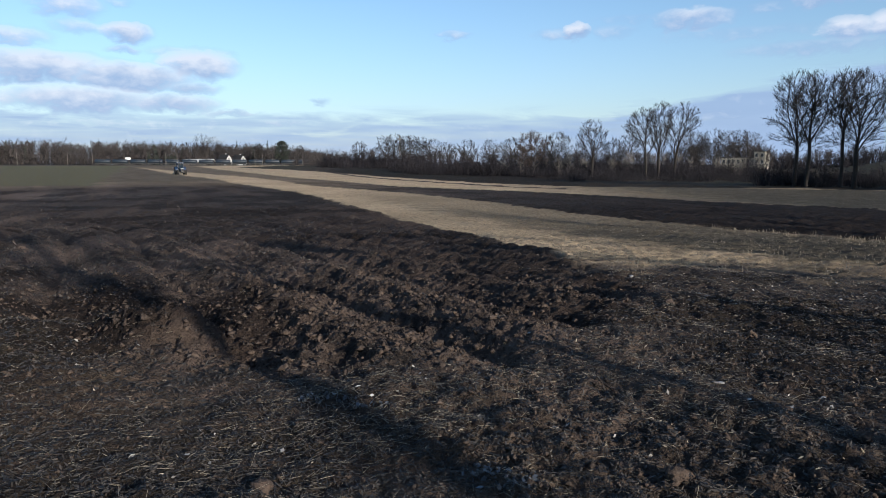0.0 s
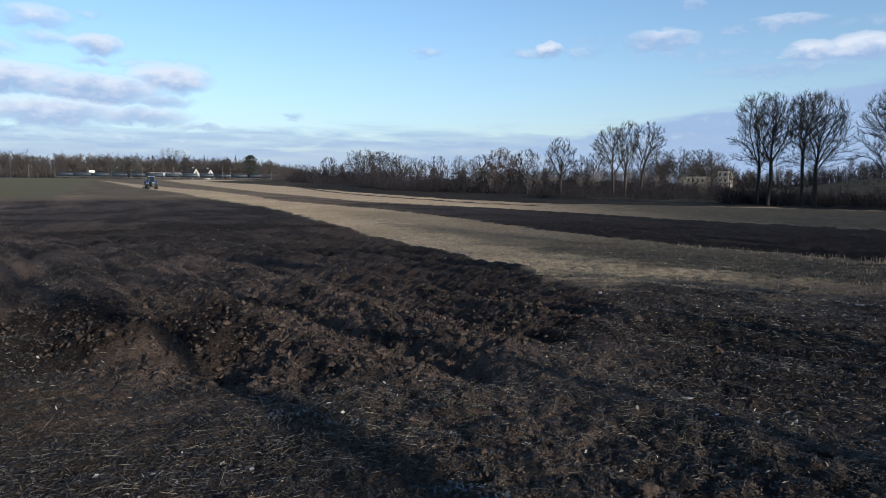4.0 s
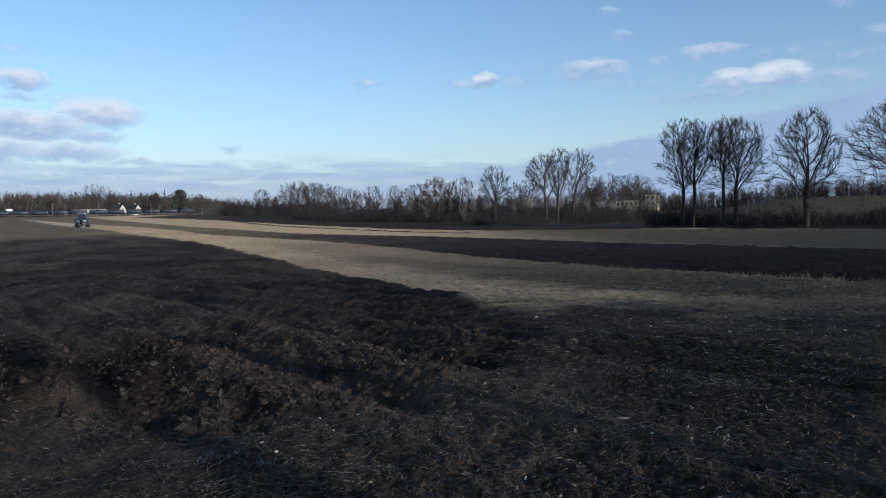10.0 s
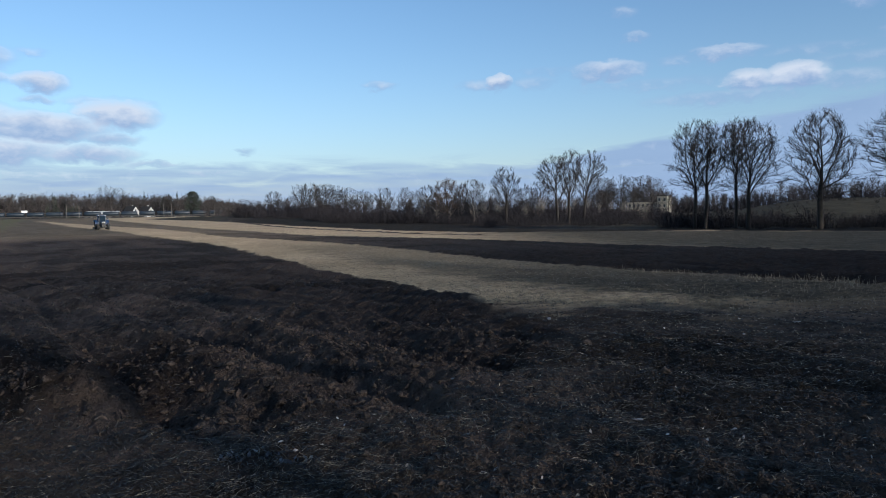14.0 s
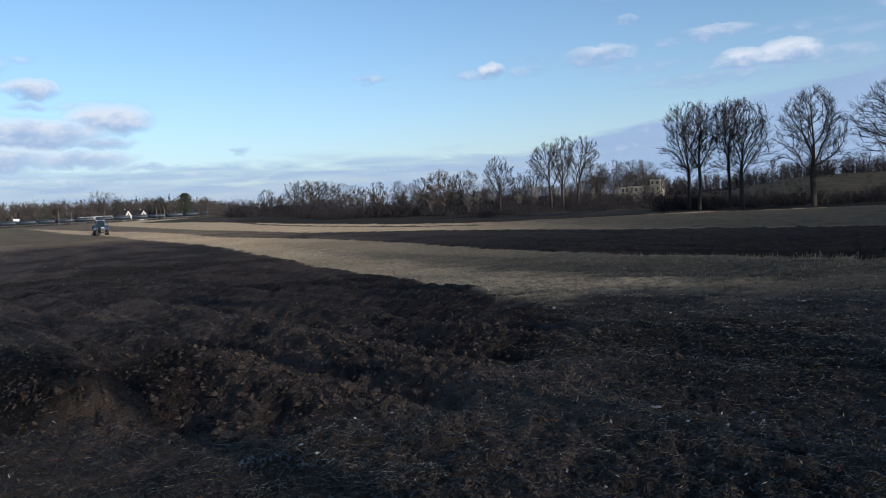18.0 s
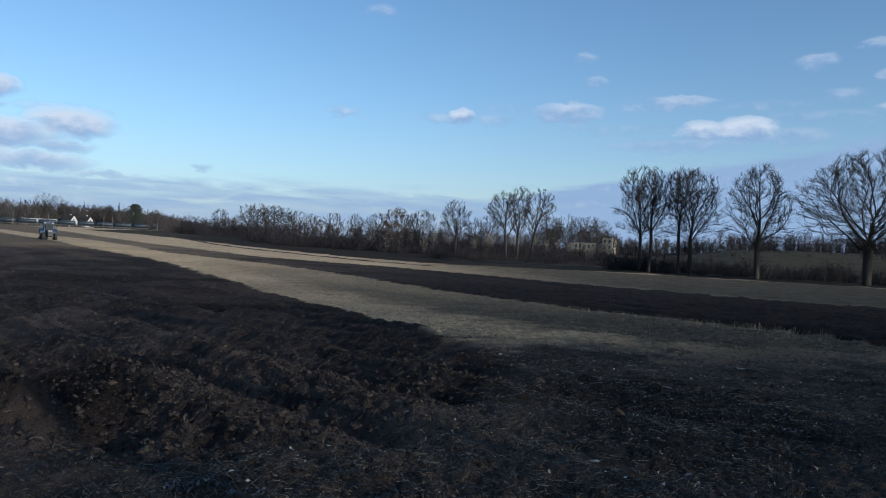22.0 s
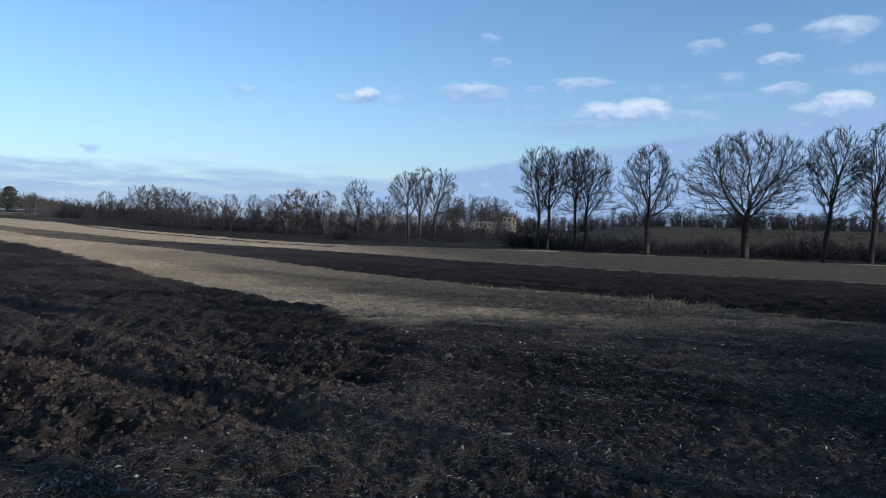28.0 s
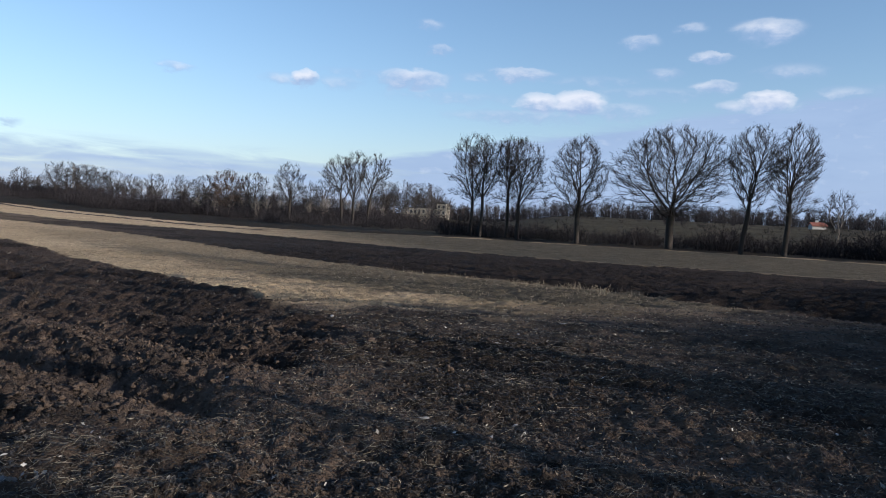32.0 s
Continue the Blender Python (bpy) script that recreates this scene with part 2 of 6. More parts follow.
def empty(name, m, label, category, group="", kind=""):
    ob = new(name)
    ob.matrix_basis = m
    return tagged(ob, label, category, group, kind)


def box(bm, x0, y0, z0, x1, y1, z1, bevel=0.0, taper=1.0):
    """A box with bevelled edges; taper narrows its top."""
    made = bmesh.ops.create_cube(bm, size=1)["verts"]
    for v in made:
        k = taper if v.co.z > 0 else 1.0
        v.co = Vector(((x0 + x1) / 2 + v.co.x * (x1 - x0) * k, (y0 + y1) / 2 + v.co.y * (y1 - y0) * k, (z0 + z1) / 2 + v.co.z * (z1 - z0)))
    if bevel:
        es = list({e for v in made for e in v.link_edges})
        bmesh.ops.bevel(bm, geom=es, offset=bevel, segments=2, affect="EDGES", profile=0.6)
    return bm


def cyl(bm, p, q, r0, r1=None, n=16, caps=True):
    """A round bar from p to q."""
    p, q = Vector(p), Vector(q)
    m = Matrix.Translation((p + q) / 2) @ (q - p).to_track_quat("Z", "Y").to_matrix().to_4x4()
    bmesh.ops.create_cone(bm, cap_ends=caps, segments=n, radius1=r0, radius2=r0 if r1 is None else r1, depth=(q - p).length, matrix=m)
    return bm


def lathe(bm, profile, axis_y=True, n=28):
    """A ring turned about the y axis from (radius, y) pairs."""
    rows = []
    for r, y in profile:
        rows.append([bm.verts.new((r * math.cos(a), y, r * math.sin(a))) for a in np.arange(n) * 2 * math.pi / n])
    for a, b in zip(rows, rows[1:]):
        for k in range(n):
            bm.faces.new((a[k], a[(k + 1) % n], b[(k + 1) % n], b[k]))
    bmesh.ops.recalc_face_normals(bm, faces=bm.faces)
    for f in bm.faces:
        f.smooth = True
    return bm


# ---------------------------------------------------------------- materials
def material(name, rough=0.8, metal=0.0):
    m = bpy.data.materials.new(name)
    m.use_nodes = True
    b = m.node_tree.nodes["Principled BSDF"]
    b.inputs["Roughness"].default_value, b.inputs["Metallic"].default_value = rough, metal
    return m, m.node_tree.nodes, m.node_tree.links, b


def node(nodes, kind, **inputs):
    n = nodes.new(kind)
    for k, v in inputs.items():
        n.inputs[k.replace("_", " ")].default_value = v
    return n


def noise_of(nodes, links, scale, detail=4.0, vector=None, rough=0.6):
    n = node(nodes, "ShaderNodeTexNoise", Scale=scale, Detail=detail, Roughness=rough)
    if vector:
        links.new(vector, n.inputs["Vector"])
    return n.outputs[0]


def ramp(nodes, links, value, lo, hi, a=(0, 0, 0), b=(1, 1, 1)):
    n = nodes.new("ShaderNodeValToRGB")
    n.color_ramp.elements[0].position, n.color_ramp.elements[1].position = lo, hi
    n.color_ramp.elements[0].color, n.color_ramp.elements[1].color = (*a, 1), (*b, 1)
    links.new(value, n.inputs[0])
    return n.outputs[0]


def mix(nodes, links, fac, a, b, blend="MIX"):
    n = nodes.new("ShaderNodeMix")
    n.data_type, n.blend_type = "RGBA", blend
    for v, k in ((fac, 0), (a, 6), (b, 7)):
        if isinstance(v, bpy.types.NodeSocket):
            links.new(v, n.inputs[k])
        else:
            n.inputs[k].default_value = v if k == 0 else (*v, 1)
    return n.outputs[2]


def calc(nodes, links, op, a, b=0.0, clamp=False):
    n = nodes.new("ShaderNodeMath")
    n.operation, n.use_clamp = op, clamp
    for v, k in ((a, 0), (b, 1)):
        if isinstance(v, bpy.types.NodeSocket):
            links.new(v, n.inputs[k])
        else:
            n.inputs[k].default_value = v
    return n.outputs[0]


def bumped(nodes, links, bsdf, height, strength=0.5, dist=0.02):
    n = node(nodes, "ShaderNodeBump", Strength=strength, Distance=dist)
    links.new(height, n.inputs["Height"])
    links.new(n.outputs[0], bsdf.inputs["Normal"])


def place_of(nodes):
    return nodes.new("ShaderNodeNewGeometry").outputs["Position"]


def plain(name, a, b, rough=0.7, metal=0.0, scale=3.0, bump=0.0, fine=40.0):
    """Two shades mingled at two scales."""
    m, n, l, p = material(name, rough, metal)
    spot = n.new("ShaderNodeTexCoord").outputs["Object"]
    c = mix(n, l, noise_of(n, l, scale, 5.0, spot), a, b)
    c = mix(n, l, calc(n, l, "MULTIPLY", noise_of(n, l, fine, 3.0, spot), 0.35), c, tuple(k * 0.55 for k in a))
    l.new(c, p.inputs["Base Color"])
    if bump:
        bumped(n, l, p, noise_of(n, l, fine, 4.0, spot), bump, 0.01)
    return m


def field_material():
    m, n, l, p = material("field_soil_and_straw", 0.93)
    p.inputs["Specular IOR Level"].default_value = 0.06
    at = place_of(n)
    one, two, three = n.new("ShaderNodeAttribute"), n.new("ShaderNodeAttribute"), n.new("ShaderNodeAttribute")
    one.attribute_name, two.attribute_name, three.attribute_name = "zone_one", "zone_two", "zone_three"
    s1, s2 = n.new("ShaderNodeSeparateColor"), n.new("ShaderNodeSeparateColor")
    l.new(one.outputs["Color"], s1.inputs[0])
    l.new(two.outputs["Color"], s2.inputs[0])
    big, mid, fine = noise_of(n, l, 0.35, 4.0, at), noise_of(n, l, 3.0, 6.0, at), noise_of(n, l, 45.0, 4.0, at, 0.7)
    soil = mix(n, l, ramp(n, l, mid, 0.35, 0.68), (0.028, 0.0240, 0.0222), (0.142, 0.108, 0.087))
    soil = mix(n, l, ramp(n, l, big, 0.45, 0.7), soil, (0.036, 0.0295, 0.0265))
    soil = mix(n, l, calc(n, l, "MULTIPLY", ramp(n, l, noise_of(n, l, 0.045, 4.0, at), 0.45, 0.62), 0.6), soil, (0.118, 0.096, 0.084))
    soil = mix(n, l, ramp(n, l, fine, 0.58, 0.85), soil, (0.138, 0.116, 0.103))
    s3 = n.new("ShaderNodeSeparateColor")
    l.new(three.outputs["Color"], s3.inputs[0])
    soil = mix(n, l, calc(n, l, "MULTIPLY", ramp(n, l, s3.outputs[1], 0.46, 0.62), 0.7), soil, (0.154, 0.114, 0.090))
    soil = mix(n, l, calc(n, l, "MULTIPLY", ramp(n, l, s3.outputs[2], 0.5, 0.66), 0.75), soil, (0.017, 0.013, 0.011))
    # darker soil: damp slices, and the far strip's shade put into colour
    four = n.new("ShaderNodeAttribute")
    four.attribute_name = "zone_four"
    damp_shade = mix(n, l, mid, (0.0095, 0.0078, 0.0072), (0.026, 0.019, 0.0155))
    soil = mix(n, l, calc(n, l, "MULTIPLY", four.outputs["Fac"], 0.85), soil, damp_shade)
    # straw: streaks of several directions
    stretch = n.new("ShaderNodeMapping")
    stretch.inputs["Scale"].default_value = (9.0, 70.0, 20.0)
    stretch.inputs["Rotation"].default_value = (0, 0, 0.5)
    l.new(at, stretch.inputs[0])
    stretch_b = n.new("ShaderNodeMapping")
    stretch_b.inputs["Scale"].default_value = (60.0, 8.0, 20.0)
    stretch_b.inputs["Rotation"].default_value = (0, 0, -0.3)
    l.new(at, stretch_b.inputs[0])
    fibre = calc(n, l, "MAXIMUM", noise_of(n, l, 1.0, 2.0, stretch.outputs[0]), noise_of(n, l, 1.0, 2.0, stretch_b.outputs[0]))
    straw = mix(n, l, ramp(n, l, fibre, 0.5, 0.75), (0.030, 0.025, 0.018), (0.16, 0.132, 0.090))
    cover = calc(n, l, "MULTIPLY", s1.outputs[2], ramp(n, l, noise_of(n, l, 1.6, 6.0, at, 0.7), 0.38, 0.62))
    cover = calc(n, l, "MULTIPLY", cover, 0.5)
    col = mix(n, l, cover, soil, straw)
    tan = mix(n, l, ramp(n, l, noise_of(n, l, 0.12, 6.0, at), 0.35, 0.65), (0.46, 0.345, 0.21), (0.64, 0.48, 0.30))
    tan = mix(n, l, ramp(n, l, mid, 0.45, 0.75), tan, (0.26, 0.195, 0.125))
    speck = ramp(n, l, noise_of(n, l, 5.5, 6.0, at, 0.75), 0.44, 0.6)
    tan = mix(n, l, calc(n, l, "MULTIPLY", speck, 0.5), tan, (0.13, 0.10, 0.07))
    # old straw tone, also holding the shade of the strips' right parts
    old = mix(n, l, ramp(n, l, noise_of(n, l, 0.5, 6.0, at), 0.35, 0.65), (0.066, 0.056, 0.041), (0.132, 0.110, 0.076))
    old = mix(n, l, ramp(n, l, noise_of(n, l, 2.1, 6.0, at, 0.75), 0.5, 0.66), old, (0.175, 0.145, 0.102))
    old = mix(n, l, calc(n, l, "MULTIPLY", speck, 0.7), old, (0.045, 0.038, 0.028))
    tan = mix(n, l, s3.outputs[0], tan, old)
    col = mix(n, l, s1.outputs[1], col, tan)
    crop = mix(n, l, mid, (0.098, 0.088, 0.050), (0.150, 0.134, 0.080))
    col = mix(n, l, s2.outputs[0], col, crop)
    verge = mix(n, l, mid, (0.013, 0.011, 0.0095), (0.036, 0.028, 0.020))
    col = mix(n, l, s2.outputs[1], col, verge)
    grass = mix(n, l, ramp(n, l, noise_of(n, l, 0.15, 5.0, at), 0.35, 0.65), (0.034, 0.030, 0.020), (0.062, 0.052, 0.034))
    col = mix(n, l, s2.outputs[2], col, grass)
    l.new(col, p.inputs["Base Color"])
    bumped(n, l, p, calc(n, l, "ADD", calc(n, l, "MULTIPLY", noise_of(n, l, 2.6, 5.0, at, 0.7), 2.2), calc(n, l, "ADD", fine, noise_of(n, l, 16.0, 8.0, at, 0.75))), 1.0, 0.065)
    return m


FIELD = field_material()


def clod_material():
    m, n, l, p = material("loose_clod", 0.95)
    p.inputs["Specular IOR Level"].default_value = 0.06
    at = place_of(n)
    c = mix(n, l, ramp(n, l, noise_of(n, l, 3.0, 6.0, at), 0.35, 0.68), (0.025, 0.0214, 0.0195), (0.112, 0.083, 0.064))
    c = mix(n, l, ramp(n, l, noise_of(n, l, 45.0, 4.0, at, 0.7), 0.5, 0.8), c, (0.114, 0.095, 0.083))
    l.new(c, p.inputs["Base Color"])
    bumped(n, l, p, noise_of(n, l, 30.0, 6.0, at), 0.9, 0.03)
    return m


CLOD = clod_material()


def straw_material(name, a, b):
    m, n, l, p = material(name, 0.75)
    isl = n.new("ShaderNodeNewGeometry").outputs["Random Per Island"]
    l.new(mix(n, l, calc(n, l, "POWER", isl, 1.7), a, b), p.inputs["Base Color"])
    return m


STRAW = straw_material("loose_straw", (0.030, 0.026, 0.021), (0.28, 0.245, 0.185))
STALK = straw_material("stubble_stalk", (0.07, 0.058, 0.042), (0.28, 0.235, 0.165))
SHRED = straw_material("trodden_shreds", (0.009, 0.0080, 0.0076), (0.057, 0.049, 0.042))
CHAFF = straw_material("pale_chaff", (0.036, 0.030, 0.024), (0.37, 0.315, 0.232))
SOD = straw_material("turned_sod", (0.016, 0.0135, 0.012), (0.055, 0.045, 0.038))
HUSK = straw_material("bleached_husk", (0.12, 0.11, 0.10), (0.42, 0.40, 0.36))
LEAF_RUST = straw_material("withered_leaf", (0.035, 0.022, 0.016), (0.085, 0.048, 0.028))
NEEDLE = straw_material("conifer_needles", (0.009, 0.014, 0.010), (0.022, 0.030, 0.019))


def bark_material(name, a, b):
    m, n, l, p = material(name, 0.9)
    p.inputs["Specular IOR Level"].default_value = 0.2
    at = place_of(n)
    l.new(mix(n, l, noise_of(n, l, 2.5, 5.0, at), a, b), p.inputs["Base Color"])
    bumped(n, l, p, noise_of(n, l, 12.0, 4.0, at), 0.6, 0.05)
    return m


BARK = bark_material("oak_bark", (0.018, 0.016, 0.0155), (0.044, 0.038, 0.034))
TWIG = bark_material("bare_twig", (0.019, 0.0180, 0.019), (0.042, 0.037, 0.035))
# scrub and far twigs: mild haze of distance is put into the colour
SCRUB = bark_material("scrub_twig", (0.0152, 0.0142, 0.0178), (0.0255, 0.0226, 0.0258))
SCRUB_DARK = bark_material("dark_scrub_twig", (0.0132, 0.0124, 0.0155), (0.0245, 0.0216, 0.0245))
FAR_TWIG = bark_material("far_twig", (0.034, 0.031, 0.032), (0.052, 0.045, 0.043))
BIRCH = bark_material("birch_bark", (0.09, 0.08, 0.07), (0.20, 0.18, 0.155))


# ---------------------------------------------------------------- ground
def build_ground():
    fine = np.radians(np.arange(-50, 64.01, 0.21))
    coarse = np.radians(np.arange(67, 309.5, 3.0))
    ang = np.concatenate([fine, coarse])
    rad = np.concatenate([np.array([0.35, 0.8]), 1.2 * 1.012 ** np.arange(0, 76), 3.0 * 1.0052 ** np.arange(0, 365), 20.0 * 1.0065 ** np.arange(0, 170), 60.0 * 1.022 ** np.arange(0, 108), 630 * 1.09 ** np.arange(0, 23)])
    a, r = np.meshgrid(ang, rad)
    x, y = (r * np.sin(a)).ravel(), (r * np.cos(a)).ravel()
    pl, st, li, gr, ve, me_, cross, worn, wet_shade = zones(x, y)
    z = land(x, y) + clods(x, y, pl, li, cross)
    z += st * (0.05 * (fbm(x * 4, y * 4, 3, 31) - 0.5) + 0.05 * lumps(x, y, 0.2, 34) + 0.09 * (lumps(x, y, 0.31, 35) - 0.25) * smooth(70, 25, np.hypot(x, y))) + (ve + me_) * 0.6 * (fbm(x * 0.3, y * 0.3, 3, 33) - 0.5)
    verts = np.stack([x, y, z], 1)
    na, nr = len(ang), len(rad)
    i = np.arange(nr - 1)[:, None] * na
    j = np.arange(na)[None, :]
    k = (j + 1) % na
    quads = np.stack([i + j, i + na + j, i + na + k, i + k], 2).reshape(-1, 4)
    me = mesh_of("ground", verts, quads, FIELD)
    shade_smooth(me)
    for name, cols in (("zone_one", (pl, st, li)), ("zone_two", (gr, ve, me_)), ("zone_four", (wet_shade, wet_shade, wet_shade)), ("zone_three", (worn, fbm(cross * 0.55, y * 0.05, 4, 66), fbm(x * 0.25, y * 0.25, 4, 67)))):
        at = me.attributes.new(name, "FLOAT_COLOR", "POINT")
        at.data.foreach_set("color", np.stack([*cols, np.ones_like(pl)], 1).astype(np.float32).ravel())
    # close the middle
    bm = bmesh.new()
    bm.from_mesh(me)
    bm.verts.ensure_lookup_table()
    bm.faces.new([bm.verts[k] for k in range(na)][::-1])
    bm.to_mesh(me)
    bm.free()
    return tagged(new("ground", me), "ploughed field with strips of stubble and straw", "field", kind="structure")


ground = build_ground()


def height(x, y):
    x, y = np.atleast_1d(np.asarray(x, float)), np.atleast_1d(np.asarray(y, float))
    pl, st, li, gr, ve, me_, cross, worn, wet_shade = zones(x, y)
    return land(x, y) + clods(x, y, pl, li, cross)


# ---------------------------------------------------------------- loose soil, straw and stubble
rs = np.random.RandomState(7)


def fan(n, r0, r1, a0, a1, power=1.0):
    """Points ahead, denser near."""
    r = r0 * (r1 / r0) ** (rs.rand(n) ** power)
    a = np.radians(a0 + (a1 - a0) * rs.rand(n))
    return r * np.sin(a), r * np.cos(a)


def lump_template(seed, level=1):
    bm = bmesh.new()
    bmesh.ops.create_icosphere(bm, subdivisions=level, radius=1.0)
    for v in bm.verts:
        k = 0.72 + 0.5 * noise.noise(v.co * 1.3 + Vector((seed * 7.1, 0, 0))) + 0.25 * noise.noise(v.co * 3.1 + Vector((0, seed * 3.3, 0)))
        v.co = v.co * k
        v.co.z *= 0.75
    vs = np.array([v.co[:] for v in bm.verts])
    fs = np.array([[v.index for v in f.verts] for f in bm.faces])
    bm.free()
    return vs, fs


def crumb_template(seed):
    """A small angular crumb."""
    v = np.array([(1, 0, 0), (0, 1, 0), (-1, 0, 0), (0, -1, 0), (0, 0, 1), (0, 0, -1.0)])
    f = np.array([(0, 1, 4), (1, 2, 4), (2, 3, 4), (3, 0, 4), (1, 0, 5), (2, 1, 5), (3, 2, 5), (0, 3, 5)])
    rg = np.random.RandomState(seed)
    v = v + 0.35 * rg.randn(*v.shape)
    return v * (0.55 + 0.75 * rg.rand(len(v), 1)) * np.array([1.15, 0.9, 0.75]), f


def scatter(templates, x, y, z, size, turn, flat=None):
    """Many copies of small meshes in one: points and faces."""
    vs, fs, off = [], [], 0
    pick = np.arange(len(x)) % len(templates)
    for k, (tv, tf) in enumerate(templates):
        i = np.where(pick == k)[0]
        if not len(i):
            continue
        c, s = np.cos(turn[i])[:, None], np.sin(turn[i])[:, None]
        sz = size[i][:, None]
        px = (tv[None, :, 0] * c - tv[None, :, 1] * s) * sz + x[i][:, None]
        py = (tv[None, :, 0] * s + tv[None, :, 1] * c) * sz + y[i][:, None]
        hz = sz if flat is None else flat[i][:, None]
        pz = tv[None, :, 2] * hz + z[i][:, None]
        vs.append(np.stack([px, py, pz], 2).reshape(-1, 3))
        fs.append((tf[None] + off + (np.arange(len(i)) * len(tv))[:, None, None]).reshape(-1, tf.shape[1]))
        off += len(i) * len(tv)
    return np.concatenate(vs), np.concatenate(fs)


def loose_clods():
    t = [crumb_template(k) for k in range(14)]
    x, y = fan(80000, 2.6, 52, -44, 59)
    pl, st, li, gr, ve, me_, cross, worn, wet_shade = zones(x, y)
    keep = rs.rand(len(x)) < (1 - 0.97 * wet_shade) * smooth(14, 9, np.hypot(x, y)) * np.clip(pl * 0.95 + li ** 3 * (0.28 + 0.5 * smooth(0.45, 0.65, fbm(x * 0.7, y * 0.7, 3, 22)) + 0.45 * smooth(-0.8, 0.9, x) * smooth(15, 9, np.hypot(x, y))), 0, 1)
    x, y = x[keep], y[keep]
    r, lie = np.hypot(x, y), li[keep]
    size = (0.004 + 0.034 * rs.rand(len(x)) ** 4 + 0.0008 * r) * (1 - 0.45 * lie) + 0.0005 * np.maximum(r - 14, 0) * (1 - lie)
    z = height(x, y) + size * 0.25
    v, f = scatter(t, x, y, z, size, rs.rand(len(x)) * 6.28)
    me = mesh_of("soil_crumbs", v, f, CLOD)
    tagged(new("soil_crumbs", me), "brown crumbs of ploughed soil on the field", "soil", kind="stuff")


loose_clods()


def big_clods():
    """Clods that stand out one by one."""
    meshes = []
    for k in range(6):
        v, f = lump_template(20 + k, 3)
        v = v + 0.06 * np.stack([fbm(v[:, 0] * 5 + k, v[:, 1] * 5 + v[:, 2] * 3, 3, 50 + j) - 0.5 for j in range(3)], 1) * 2
        meshes.append(shade_smooth(mesh_of("clod", v, f, CLOD)))
    spots = []
    while len(spots) < 120:
        x, y = fan(1, 3.4, 17, -38, 40)
        pl, st, li, gr, ve, me_, cross, worn, wet_shade = zones(x, y)
        if rs.rand() < pl[0] * 0.95 + (0.03 + 0.12 * (x[0] > 0.2) * (y[0] > 3.6)) * li[0]:
            spots.append((x[0], y[0], 0.03 + 0.05 * rs.rand() ** 2.2))
    spots += [(-0.93, 3.45, 0.07), (0.75, 4.4, 0.07), (1.2, 3.45, 0.085)]
    for k, (x, y, s) in enumerate(spots):
        ob = new("clod", meshes[k % 6])
        ob.matrix_basis = pose(x, y, height(x, y)[0] + s * 0.28, rs.rand() * 30, rs.rand() * 30, rs.rand() * 360) @ Matrix.Diagonal((s, s * (0.7 + 0.5 * rs.rand()), s * 0.8, 1))
        tagged(ob, "crumbly brown clod of earth turned up by the plough", "clod", "clods of the ploughed field")


big_clods()


def straws(name, x, y, length, radius, tilt, mat, label, lift=0.012):
    """Thin three-sided straws lying or standing on the ground."""
    n = len(x)
    a, e = rs.rand(n) * 2 * np.pi, tilt
    d = np.stack([np.cos(a) * np.cos(e), np.sin(a) * np.cos(e), np.sin(e)], 1) * length[:, None]
    p0 = np.stack([x, y, height(x, y) + lift], 1)
    p1 = p0 + d
    lie = np.abs(e) < 0.7
    p1[lie, 2] = np.maximum(p1[lie, 2], height(p1[lie, 0], p1[lie, 1]) + lift * 0.6)
    v, q = tubes(p0, p1, radius, radius * 0.7, 3)
    return tagged(new(name, mesh_of(name, v, q, mat)), label, "straw", kind="stuff")


def around(n, r1):
    """Points all round the standing place."""
    r, a = r1 * np.sqrt(rs.rand(n)), rs.rand(n) * 2 * np.pi
    return r * np.sin(a), r * np.cos(a)


def straw_litter():
    x, y = fan(120000, 2.5, 24, -43, 58, 1.05)
    xa, ya = around(14000, 4.5)
    x, y = np.concatenate([x, xa]), np.concatenate([y, ya])
    pl, st, li, gr, ve, me_, cross, worn, wet_shade = zones(x, y)
    thick = smooth(0.36, 0.6, fbm(x * 1.1, y * 1.1, 4, 71))
    keep = rs.rand(len(x)) < np.clip(li * (0.08 + 0.6 * thick) * (1 - 0.6 * smooth(-0.4, -1.8, x)) + 0.04 * pl * smooth(22, 13, np.hypot(x, y)) + 0.5 * st, 0, 1)
    x, y = x[keep], y[keep]
    n = len(x)
    r = np.hypot(x, y)
    straws("straw_litter", x, y, 0.015 + 0.10 * rs.rand(n) ** 2, 0.0007 + 0.00014 * r * (0.5 + rs.rand(n) * 0.7), rs.randn(n) * 0.16, STRAW, "scattered pale straw lying on trampled soil", 0.016)


straw_litter()


